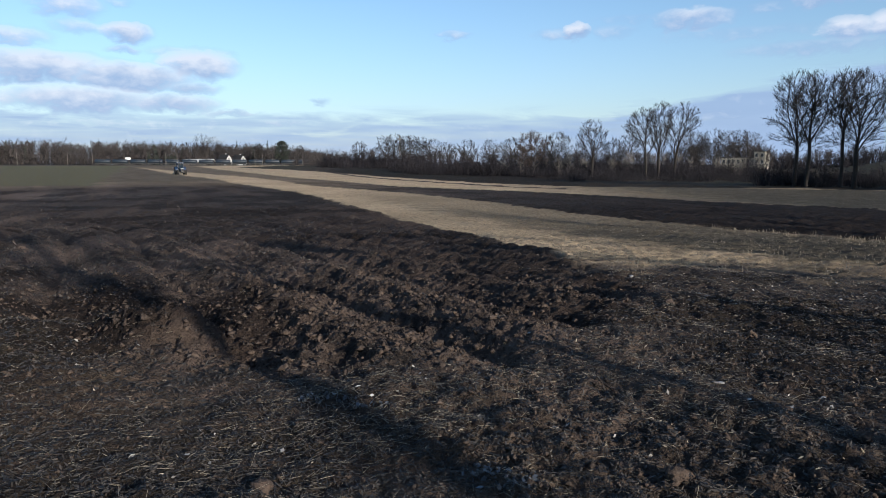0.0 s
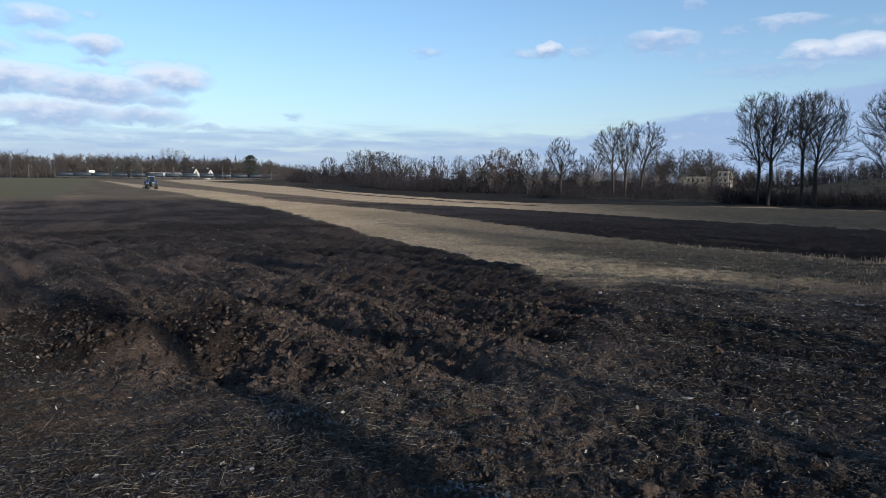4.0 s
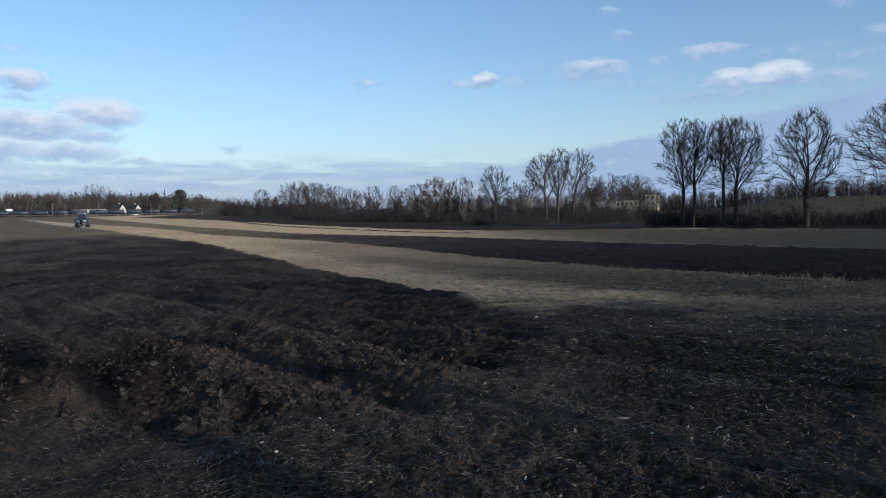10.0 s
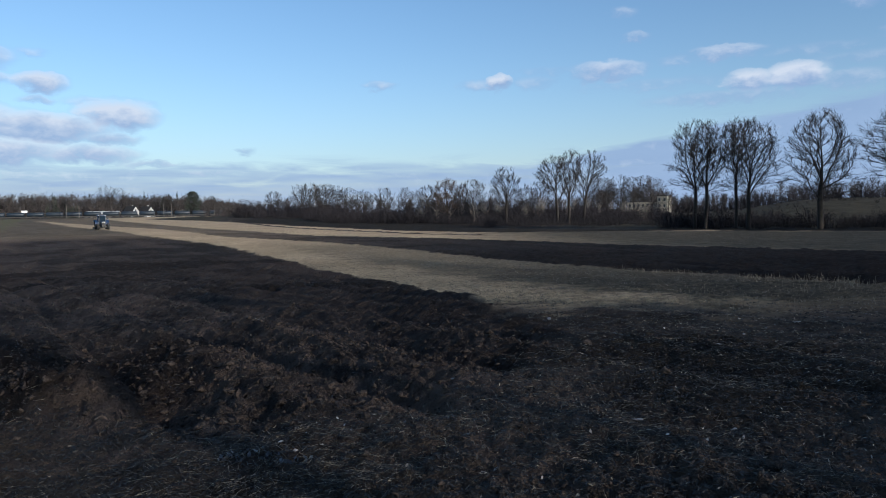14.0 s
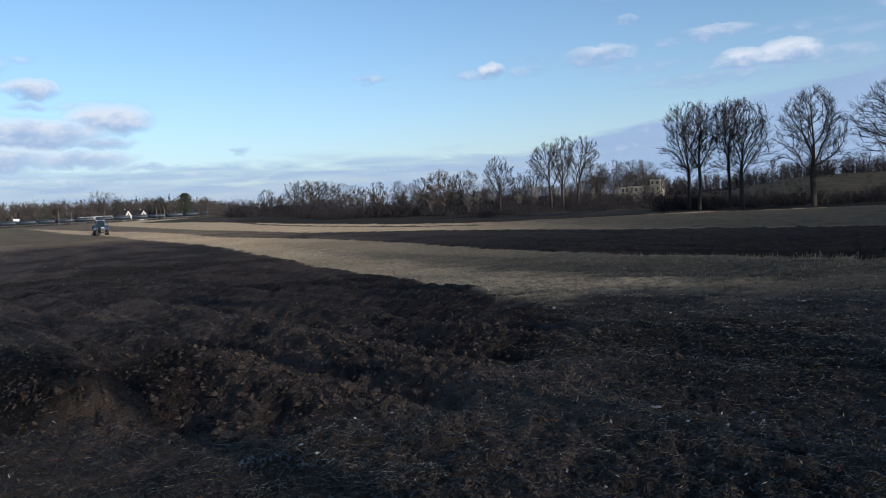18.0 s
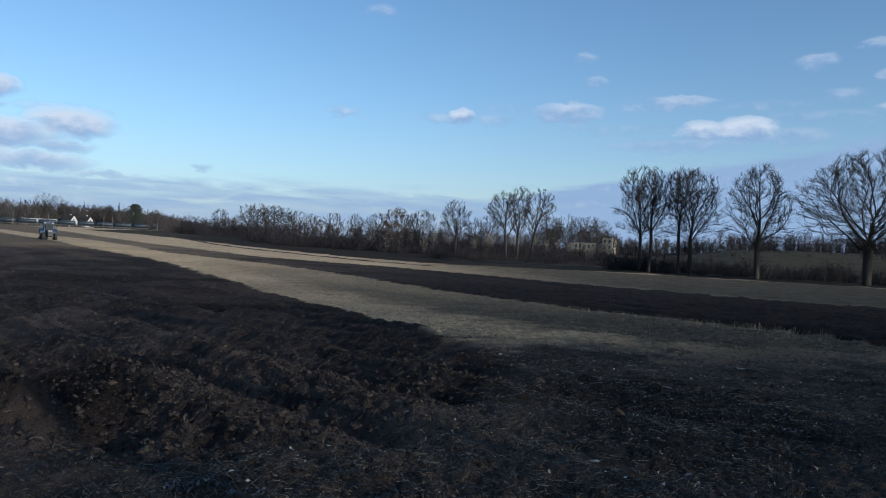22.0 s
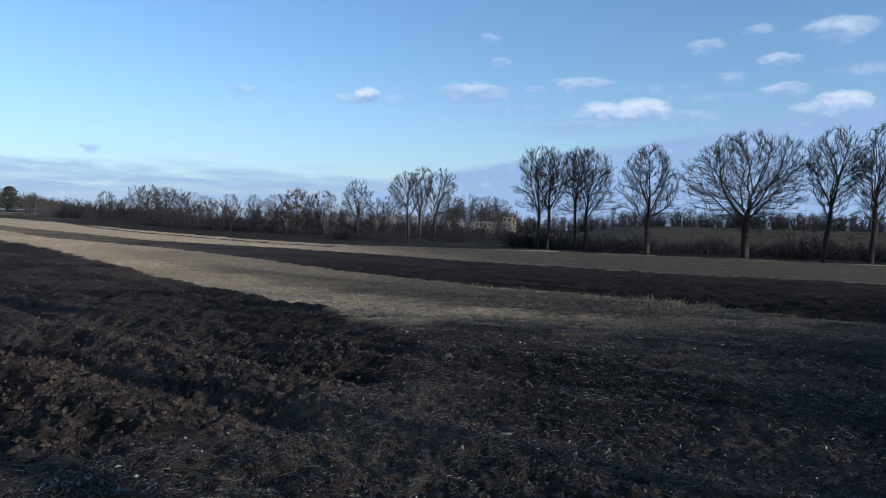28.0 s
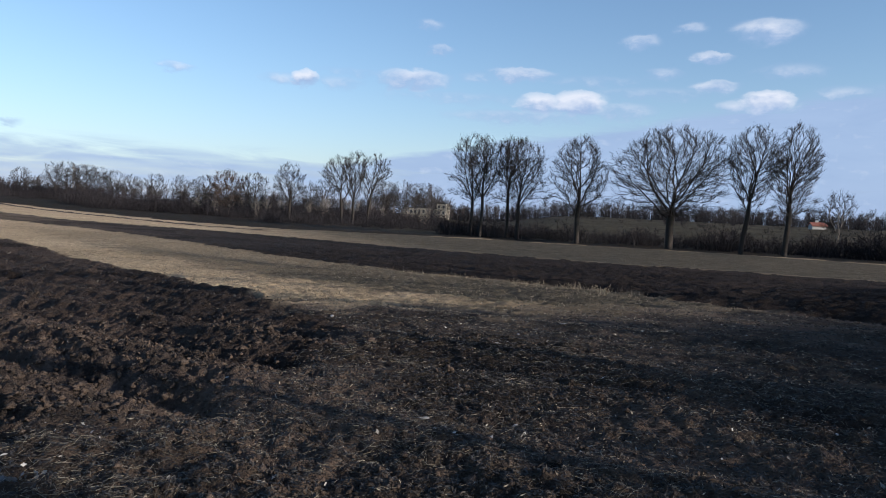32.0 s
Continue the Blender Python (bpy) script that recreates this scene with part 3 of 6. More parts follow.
def shreds():
    """Torn scraps of leaf, root and soil that lie tilted over the trodden ground."""
    for name, mat, count, r1, label in (("trodden_shreds", SHRED, 170000, 26, "torn brown scraps of leaf and soil on the trodden ground"), ("pale_chaff", CHAFF, 115000, 50, "pale chaff and broken straw over the stubble"), ("turned_sods", SOD, 90000, 80, "rough turned sods of the ploughed field")):
        x, y = fan(count, 2.5, r1, -43, 58, 0.9 if r1 < 40 else 0.7)
        if r1 < 40:
            xa, ya = around(22000, 4.5)
            x, y = np.concatenate([x, xa]), np.concatenate([y, ya])
        pl, st, li, gr, ve, me_, cross, worn, wet_shade = zones(x, y)
        mottle = smooth(0.35, 0.6, fbm(x * 0.9, y * 0.9, 4, 75))
        share = li * 0.95 + 0.10 * pl + 0.3 * st if r1 < 40 else st * (0.12 + 0.88 * smooth(0.42, 0.58, fbm(x * 1.7, y * 1.2, 4, 76))) + (0.04 + 0.32 * mottle * smooth(-0.5, 1.0, x)) * li
        if r1 > 60:
            share = pl * (1 - 0.97 * wet_shade) * smooth(8, 15, np.hypot(x, y)) * smooth(80, 30, np.hypot(x, y))
        keep = rs.rand(len(x)) < share
        x, y, coarse = x[keep], y[keep], (st * smooth(45, 28, np.hypot(x, y)))[keep] if 40 < r1 < 60 else 0.0
        r = np.hypot(x, y)
        pts = np.stack([x, y, height(x, y) + 0.008 + (0.0004 if r1 < 60 else 0.0002) * r], 1)
        tagged(new(name, mesh_of(name, *flakes(pts, 0.006 + 0.0008 * r, (0.023 if r1 < 40 else 0.018) + (0.0012 if r1 < 60 else 0.0013) * r + 0.022 * coarse, 0.24 if r1 < 60 else 0.5, 0.4 if r1 < 60 else 1.0), mat)), label, "litter", kind="stuff")


def stubble_rows():
    n = 95000
    x, y = fan(n, 9.5, 95, -25, 58, 0.8)
    # drilled rows, 12.5 cm apart near, broken up by the wheels
    pl, st, li, gr, ve, me_, cross, worn, wet_shade = zones(x, y)
    row = np.round(cross / 0.25) * 0.25
    x = np.where(np.hypot(x, y) < 60, x + (row - cross) * 0.35, x)
    keep = rs.rand(n) < st * (0.25 + 0.75 * smooth(0.3, 0.55, fbm(x * 0.5, y * 0.5, 4, 80))) * (1 - 0.85 * worn * smooth(45, 70, np.hypot(x, y)))
    x, y = x[keep], y[keep]
    n = len(x)
    r = np.hypot(x, y)
    straws("stubble", x, y, (0.02 + 0.11 * rs.rand(n) ** 1.8) * (1 - 0.45 * smooth(15, 45, r)), 0.0016 + 0.00018 * r, np.pi / 2 - np.abs(rs.randn(n)) * 0.75, STALK, "cut grain stubble standing in pale rows", 0.0)
    # uncut tufts along the far edge of the near strip
    y = 19 + 21 * rs.rand(2200)
    x = edge(EDGE_B, y) - np.abs(rs.randn(len(y))) * 1.1
    keep = fbm(x * 1.2, y * 1.2, 3, 90) > 0.45 + 0.1 * rs.rand(len(x))
    x, y = x[keep], y[keep]
    n = len(x)
    straws("uncut_stalks", x, y, (0.06 + 0.30 * rs.rand(n) ** 2) * (0.7 + 0.5 * smooth(0.5, 0.66, fbm(x * 0.9, y * 0.9, 3, 91))), 0.0015 + 0.00016 * np.hypot(x, y), np.pi / 2 - np.abs(rs.randn(n)) * 0.5, STALK, "taller uncut stalks along the edge of the ploughing", 0.0)


stubble_rows()

PALE = plain("pale_stone", (0.17, 0.165, 0.16), (0.30, 0.29, 0.28), 0.7)


def pale_bits():
    """A few pale stones and scraps on the trampled ground."""
    v, f = lump_template(3, 2)
    me = shade_smooth(mesh_of("stone", v, f, PALE))
    for x, y, s in ((2.13, 5.29, 0.04), (2.79, 5.01, 0.028), (4.4, 8.3, 0.05), (5.4, 9.4, 0.045), (3.3, 12.2, 0.07), (6.8, 10.3, 0.05)):
        ob = new("stone", me)
        ob.matrix_basis = pose(x, y, height(x, y)[0] + s * 0.3, 0, 0, x * 77) @ Matrix.Diagonal((s * 1.5, s * 0.7, s * 0.5, 1))
        tagged(ob, "small pale stone lying on the trampled straw", "stone", "pale stones on the field")


pale_bits()


def leaf_scraps():
    """Bleached scraps of leaf and husk strewn over the trodden ground."""
    x, y = fan(900, 2.7, 16, -42, 55)
    pl, st, li, gr, ve, me_, cross, worn, wet_shade = zones(x, y)
    keep = rs.rand(len(x)) < li * smooth(0.4, 0.6, fbm(x * 0.8, y * 0.8, 3, 77)) + 0.02 * pl
    x, y = x[keep], y[keep]
    pts = np.stack([x, y, height(x, y) + 0.02], 1)
    tagged(new("leaf_scraps", mesh_of("leaf_scraps", *flakes(pts, 0.008 + 0.0006 * np.hypot(x, y), 0.022 + 0.0008 * np.hypot(x, y), 0.55, 0.5), HUSK)), "bleached scraps of leaf and husk on the soil", "litter", kind="stuff")


ICE = plain("thin_ice", (0.045, 0.052, 0.064), (0.10, 0.11, 0.125), 0.35)


def ice_patches():
    """Thin broken ice in the wheel marks."""
    rg = np.random.RandomState(4)
    spots = []
    for x, y, s in ((-0.74, 4.72, 0.09), (-0.52, 4.62, 0.06), (-0.95, 4.85, 0.05), (0.35, 3.35, 0.08), (0.22, 3.55, 0.06), (3.6, 9.6, 0.14)):
        p = rg.randn(46, 2) * np.array([s * 1.1, s * 0.6]) + np.array([x, y])
        spots.append(np.stack([p[:, 0], p[:, 1], height(p[:, 0], p[:, 1]) + 0.014], 1))
    me = mesh_of("ice_shards", *flakes(np.concatenate(spots), 0.008, 0.026), ICE)
    tagged(new("ice_shards", me), "broken thin ice lying in the wheel marks", "ice", kind="stuff")


# ---------------------------------------------------------------- trees
def colony(seed, H, R, r0, fork, low, lean=0.0, leader=0.55, boughs=7, spread=0.6, points=950, step=0.45, wide=0.32, round_top=2.2, arms=(), tuft=4, twig=0.85, gaps=0.4, upward=0.12):
    """A bare tree whose branches grow towards free room in its crown: level -> list of limbs, each a list of (p, q, r, s).
    wide: where up the crown it is broadest; leader: how far up the stem runs through the crown; boughs rise from it at the given spread; arms: long side limbs as (angle, height, reach)."""
    rg = np.random.RandomState(seed)
    # free room: a crown with bays and gaps, fuller towards its skin
    t, a = rg.rand(points * 6), rg.rand(points * 6) * 2 * np.pi
    bulge = np.minimum(1, (t / wide) ** 0.65) * np.sqrt(np.maximum(0, 1 - np.maximum(0, (t - wide) / (1 - wide)) ** round_top))
    bays = 0.72 + 0.5 * vnoise(a * 1.6 + seed * 3.1, t * 3.5 + seed, seed)
    out = R * bulge * bays * np.sqrt(rg.rand(len(t)) * 0.85 + 0.15)
    z = low + (H - low) * t
    room = np.stack([out * np.cos(a) + lean * z, out * np.sin(a), z], 1)
    clump = vnoise(room[:, 0] * 0.55 + 5 * seed, room[:, 2] * 0.55 + room[:, 1] * 0.4, seed + 3)
    weight = np.where(clump > gaps, 1.0, 0.12) * np.maximum(bulge, 0.15)
    room = room[rg.rand(len(t)) < weight][:points]
    for ang, h, reach in arms:
        w = rg.rand(26) ** 0.7
        room = np.concatenate([room, np.stack([np.cos(ang) * reach * w + lean * h, np.sin(ang) * reach * w, h + 0.16 * reach * w ** 2], 1) + rg.randn(26, 3) * np.array([0.35, 0.35, 0.4])])
    top = fork + (H - fork) * leader
    n0 = max(6, int(top / step))
    zs = np.linspace(-0.35, top, n0)
    sway = 0.12 * np.sin(zs * 0.6 + seed) * smooth(1, 6, zs)
    nodes = list(np.stack([lean * zs + sway, 0.1 * np.sin(zs * 0.5 + 2 * seed) * smooth(1, 6, zs), zs], 1))
    parent = [-1] + list(range(n0 - 1))
    start = int(np.searchsorted(zs, low * 0.92))
    for k in range(boughs):
        a, rise = k * 2.4 + rg.uniform(-0.5, 0.5), rg.rand() ** 1.6 * 0.75
        b = int(np.clip(np.searchsorted(zs, max(low, fork * 0.9) + (top - fork * 0.9) * rise), 1, n0 - 1))
        lie = spread * rg.uniform(0.55, 1.35) * (1.0 - 0.3 * rise)
        v = np.array([math.cos(a) * lie, math.sin(a) * lie, 1.0])
        for j in range(40):
            v = v / np.linalg.norm(v) + rg.randn(3) * 0.10 + np.array([0, 0, 0.05])
            e = nodes[b] + step * v / np.linalg.norm(v)
            tt = (e[2] - low) / (H - low)
            skin = R * min(1, (max(tt, 0.01) / wide) ** 0.65) * math.sqrt(max(0, 1 - max(0, (tt - wide) / (1 - wide)) ** round_top))
            if tt > 0.9 or math.hypot(e[0] - lean * e[2], e[1]) > 0.78 * max(skin, 0.6):
                break
            nodes.append(e)
            parent.append(b)
            b = len(nodes) - 1
    near, who = np.full(len(room), 1e9), np.zeros(len(room), int)
    heart = np.array([lean * fork, 0, fork * 0.72])
    depth_of = np.linalg.norm(room - heart, axis=1)

    def meet(first):
        pts = np.array(nodes[first:])
        d = np.linalg.norm(room[:, None, :] - pts[None], axis=2)
        d = d + 4.0 * (np.linalg.norm(pts - heart, axis=1)[None] > depth_of[:, None] - 0.25 * d)
        k = d.argmin(1)
        m = d[np.arange(len(room)), k]
        better = m < near
        near[better], who[better] = m[better], k[better] + first

    meet(start)
    births = [0] * len(nodes)
    free = np.ones(len(room), bool)
    for _ in range(70):
        idx = np.where(free)[0]
        if not len(idx):
            break
        pts = np.array(nodes)
        pull = np.zeros((len(nodes), 3))
        d = room[idx] - pts[who[idx]]
        np.add.at(pull, who[idx], d / (np.linalg.norm(d, axis=1)[:, None] + 1e-6))
        busy = np.unique(who[idx])
        first = len(nodes)
        for b in busy:
            if births[b] > 2:
                continue
            births[b] += 1
            births.append(0)
            v = pull[b]
            away = nodes[b] - heart
            v = v / (np.linalg.norm(v) + 1e-6) + rg.randn(3) * 0.3 + np.array([0, 0, upward]) + 0.36 * away / (np.linalg.norm(away) + 1e-6)
            if parent[b] >= 0:
                w = nodes[b] - nodes[parent[b]]
                v = v + 0.6 * w / (np.linalg.norm(w) + 1e-6)
            nodes.append(nodes[b] + step * v / np.linalg.norm(v))
            parent.append(int(b))
        if len(nodes) == first:
            break
        meet(first)
        free &= near > step * 1.15
        if len(nodes) > 6500:
            break
    pts, n = np.array(nodes), len(nodes)
    kids = [[] for _ in range(n)]
    for k in range(1, n):
        kids[parent[k]].append(k)
    area = np.zeros(n)
    for k in range(n - 1, -1, -1):
        area[k] = area[k] + 1.0 if not kids[k] else area[k]
        if parent[k] >= 0:
            area[parent[k]] += area[k]
    rad = 0.010 + (r0 - 0.010) * (area / area[0]) ** 0.58
    for k in range(n0):
        rad[k] = max(rad[k], r0 * (1 - 0.9 * max(0, zs[k]) / top) * 0.7) * (1.35 if k == 0 else 1.0)
    grown = {0: [[(Vector(pts[k]), Vector(pts[k + 1]), rad[k], rad[k + 1]) for k in range(n0 - 1)]], 1: [], 2: [], 3: [], 4: []}
    taken = np.zeros(n, bool)
    taken[:n0] = True
    roots = sorted([c for k in range(n0) for c in kids[k] if c >= n0], key=lambda c: -rad[c])[:14]
    for c in roots:
        run = []
        k = c
        while True:
            taken[k] = True
            run.append((Vector(pts[parent[k]]), Vector(pts[k]), rad[k] if not run else run[-1][3], rad[k]))
            nxt = [q for q in kids[k]]
            if not nxt or rad[k] < 0.035:
                break
            k = max(nxt, key=lambda q: rad[q])
        if len(run) > 2:
            grown[1].append(run)
        else:
            for q in run:
                grown[2].append([q])
    for k in range(n0, n):
        if not taken[k]:
            p = parent[k]
            grown[2 if rad[k] > 0.035 else 3].append([(Vector(pts[p]), Vector(pts[k]), min(rad[p], rad[k] * 1.25), rad[k])])
    # fine shoots on the thin wood
    for k in range(n0, n):
        if rad[k] < 0.045:
            d = pts[k] - pts[parent[k]]
            d = d / (np.linalg.norm(d) + 1e-6)
            for _ in range(tuft if not kids[k] else 1):
                away = pts[k] - heart
                v = d + 0.4 * away / np.linalg.norm(away) + rg.randn(3) * 0.65 + np.array([0, 0, 0.10])
                e = pts[k] + v / np.linalg.norm(v) * twig * rg.uniform(0.45, 1.2)
                grown[4].append([(Vector(pts[k]), Vector(e), 0.0125, 0.005)])
    return grown


def grow(seed, H, R, r0, fork, leaders, lean=0.0, upward=0.25, spread=0.55, depth=4, kids=(0.95, 1.35, 1.5), crown_low=None, low_limbs=0, tips=2):
    """Branches of a bare tree: level -> list of limbs, each a list of (p, q, r, s)."""
    rg = random.Random(seed)
    low = fork if crown_low is None else crown_low
    mid_z, half_z = (H + low) / 2, (H - low) / 2 * 1.02
    out = {k: [] for k in range(depth + 1)}

    def inside(p):
        return ((p.x - lean * p.z) / R) ** 2 + (p.y / R) ** 2 + ((p.z - mid_z) / half_z) ** 2 < 1.0

    def reach(p, d, length):
        """How far a limb may go before it leaves the crown."""
        t = 0.6
        while t < length and inside(p + d * t):
            t += 0.4
        return min(length, t)

    def limb(p, d, length, r, lev):
        bend = d + Vector((0, 0, upward * 0.5))
        length = reach(p, bend.normalized(), length) * rg.uniform(0.9, 1.06)
        n = max(3, int(length / (0.9, 0.8, 0.6, 0.45, 0.4)[lev]))
        thin = 0.010 if lev > 1 else 0.016
        run = []
        q = p.copy()
        jit = (0.06, 0.11, 0.17, 0.23, 0.28)[lev]
        for k in range(n):
            d = (d + Vector((rg.uniform(-jit, jit), rg.uniform(-jit, jit), rg.uniform(-jit, jit) + upward * (0.05, 0.12, 0.10, 0.05, 0.0)[lev]))).normalized()
            e = q + d * (length / n)
            ra, rb = thin + (r - thin) * (1 - k / n) ** 0.8, thin + (r - thin) * (1 - (k + 1) / n) ** 0.8
            run.append((q.copy(), e.copy(), ra, rb))
            if 1 <= lev < depth and k >= 1:
                want = kids[lev - 1] * length / n
                for _ in range(int(want) + (rg.random() < want - int(want))):
                    side = d.orthogonal().normalized()
                    side.rotate(Matrix.Rotation(rg.uniform(0, 6.283), 3, d))
                    dd = (d * rg.uniform(0.45, 0.9) + side * rg.uniform(0.5, 0.95) + Vector((0, 0, 0.10))).normalized()
                    limb(e, dd, max(0.8, length * rg.uniform(0.32, 0.6)), max(0.014, rb * 0.6), lev + 1)
            q = e
        if lev >= 2:
            for _ in range(tips):
                side = d.orthogonal().normalized()
                side.rotate(Matrix.Rotation(rg.uniform(0, 6.283), 3, d))
                f = q + (d + side * rg.uniform(0.2, 0.9)).normalized() * rg.uniform(0.35, 0.9)
                out[depth].append([(q.copy(), f, 0.013, 0.007)])
        out[lev].append(run)

    base = Vector((0, 0, -0.35))
    top = Vector((lean * fork, 0, fork))
    trunk, n = [], 6
    for k in range(n):
        a, b = base.lerp(top, k / n), base.lerp(top, (k + 1) / n)
        a.x += 0.05 * math.sin(k * 1.7 + seed)
        b.x += 0.05 * math.sin((k + 1) * 1.7 + seed)
        flare = 1.45 if k == 0 else 1.0
        trunk.append((a, b, r0 * flare * (1 - 0.28 * k / n), r0 * (1 - 0.28 * (k + 1) / n)))
    out[0].append(trunk)
    tip = trunk[-1][1]
    axis = Vector((lean, 0, 1)).normalized()
    limb(tip, (axis + Vector((rg.uniform(-0.08, 0.08), rg.uniform(-0.08, 0.08), 0))).normalized(), (H - fork) * 1.05, r0 * 0.66, 1)
    for k in range(leaders):
        a = k * 2.4 + rg.uniform(-0.5, 0.5)
        high = rg.uniform(-0.18, 1.0)
        h = fork * (1 + high) if high < 0 else fork + (H - fork) * 0.42 * high * high
        wide = (0.4 if leaders > 10 and k % 3 == 0 else 1.0) * spread * rg.uniform(0.75, 1.25) * (1.15 - 0.35 * max(0, high))
        d = Vector((math.cos(a) * wide + lean, math.sin(a) * wide, 1.0)).normalized()
        limb(Vector((lean * h, 0, h)), d, (H - h) * rg.uniform(0.95, 1.15) / max(0.6, d.z), r0 * rg.uniform(0.85, 1.15) / math.sqrt(leaders), 1)
    for k in range(low_limbs):
        a = rg.uniform(0, 6.283)
        h = low + (fork - low) * rg.uniform(0.25, 1.0)
        d = Vector((math.cos(a), math.sin(a), rg.uniform(0.12, 0.45))).normalized()
        limb(Vector((lean * h, 0, h)), d, R * rg.uniform(0.75, 1.1), r0 * 0.26, 1)
    return out


def tree(name, x, y, grown, bark, label, group="", turn=0.0, category="tree", leaves=None, z=None, thick=1.0):
    th = empty(name, pose(x, y, (land(np.array(x), np.array(y)) if z is None else z) - 0.05, 0, 0, turn), label, category, group)

    def tube_of(runs, sides):
        s = [q for run in runs for q in run]
        return tubes([q[0][:] for q in s], [q[1][:] for q in s], np.array([q[2] for q in s]) * thick, np.array([q[3] for q in s]) * thick, sides)

    def sliver_of(runs):
        s = [q for run in runs for q in run]
        return ribbons([q[0][:] for q in s], [q[1][:] for q in s], np.array([q[2] for q in s]) * thick * 1.1, np.array([q[3] for q in s]) * thick * 1.1, len(s))

    part("trunk", shade_smooth(mesh_of("trunk", *tube_of(grown[0], 9), bark)), th)
    for run in grown[1]:
        part("limb", shade_smooth(mesh_of("limb", *tube_of([run], 6), bark)), th)
    vs, qs, off = [], [], 0
    for lev in sorted(grown):
        if lev >= 2 and grown[lev]:
            v, q = tube_of(grown[lev], 4 if lev == 2 else 3) if lev < 4 else sliver_of(grown[lev])
            pad = q
            vs.append(v)
            qs.append(pad + off)
            off += len(v)
    if vs:
        part("crown", mesh_of("crown", np.concatenate(vs), np.concatenate(qs), TWIG), th, "crown of bare branching twigs")
    if leaves:
        ends = np.array([run[-1][1][:] for lev in grown if lev >= 2 for run in grown[lev]])
        pts = ends[rs.randint(0, len(ends), leaves)] + rs.randn(leaves, 3) * 0.35
        part("leaves", mesh_of("leaves", *flakes(pts, 0.10, 0.2), LEAF_RUST), th, "withered rust-brown leaves")
    return th


def flakes(pts, lo, hi, slim=0.6, lie=1.0):
    """Small leaf quads at random turns; lie below 1 lays them flat."""
    n = len(pts)
    u = rs.randn(n, 3) * np.array([1.0, 1.0, lie])
    u /= np.linalg.norm(u, axis=1)[:, None]
    v = np.cross(u, rs.randn(n, 3) * np.array([lie, lie, 1.0]))
    v /= np.linalg.norm(v, axis=1)[:, None]
    s = (lo + (hi - lo) * rs.rand(n))[:, None]
    verts = np.stack([pts - u * s, pts + v * s * slim, pts + u * s, pts - v * s * slim], 1).reshape(-1, 3)
    return verts, np.arange(4 * n).reshape(n, 4)


shreds()
leaf_scraps()
ice_patches()


def at_az(az, r):
    return r * math.sin(radians(az)), r * math.cos(radians(az))


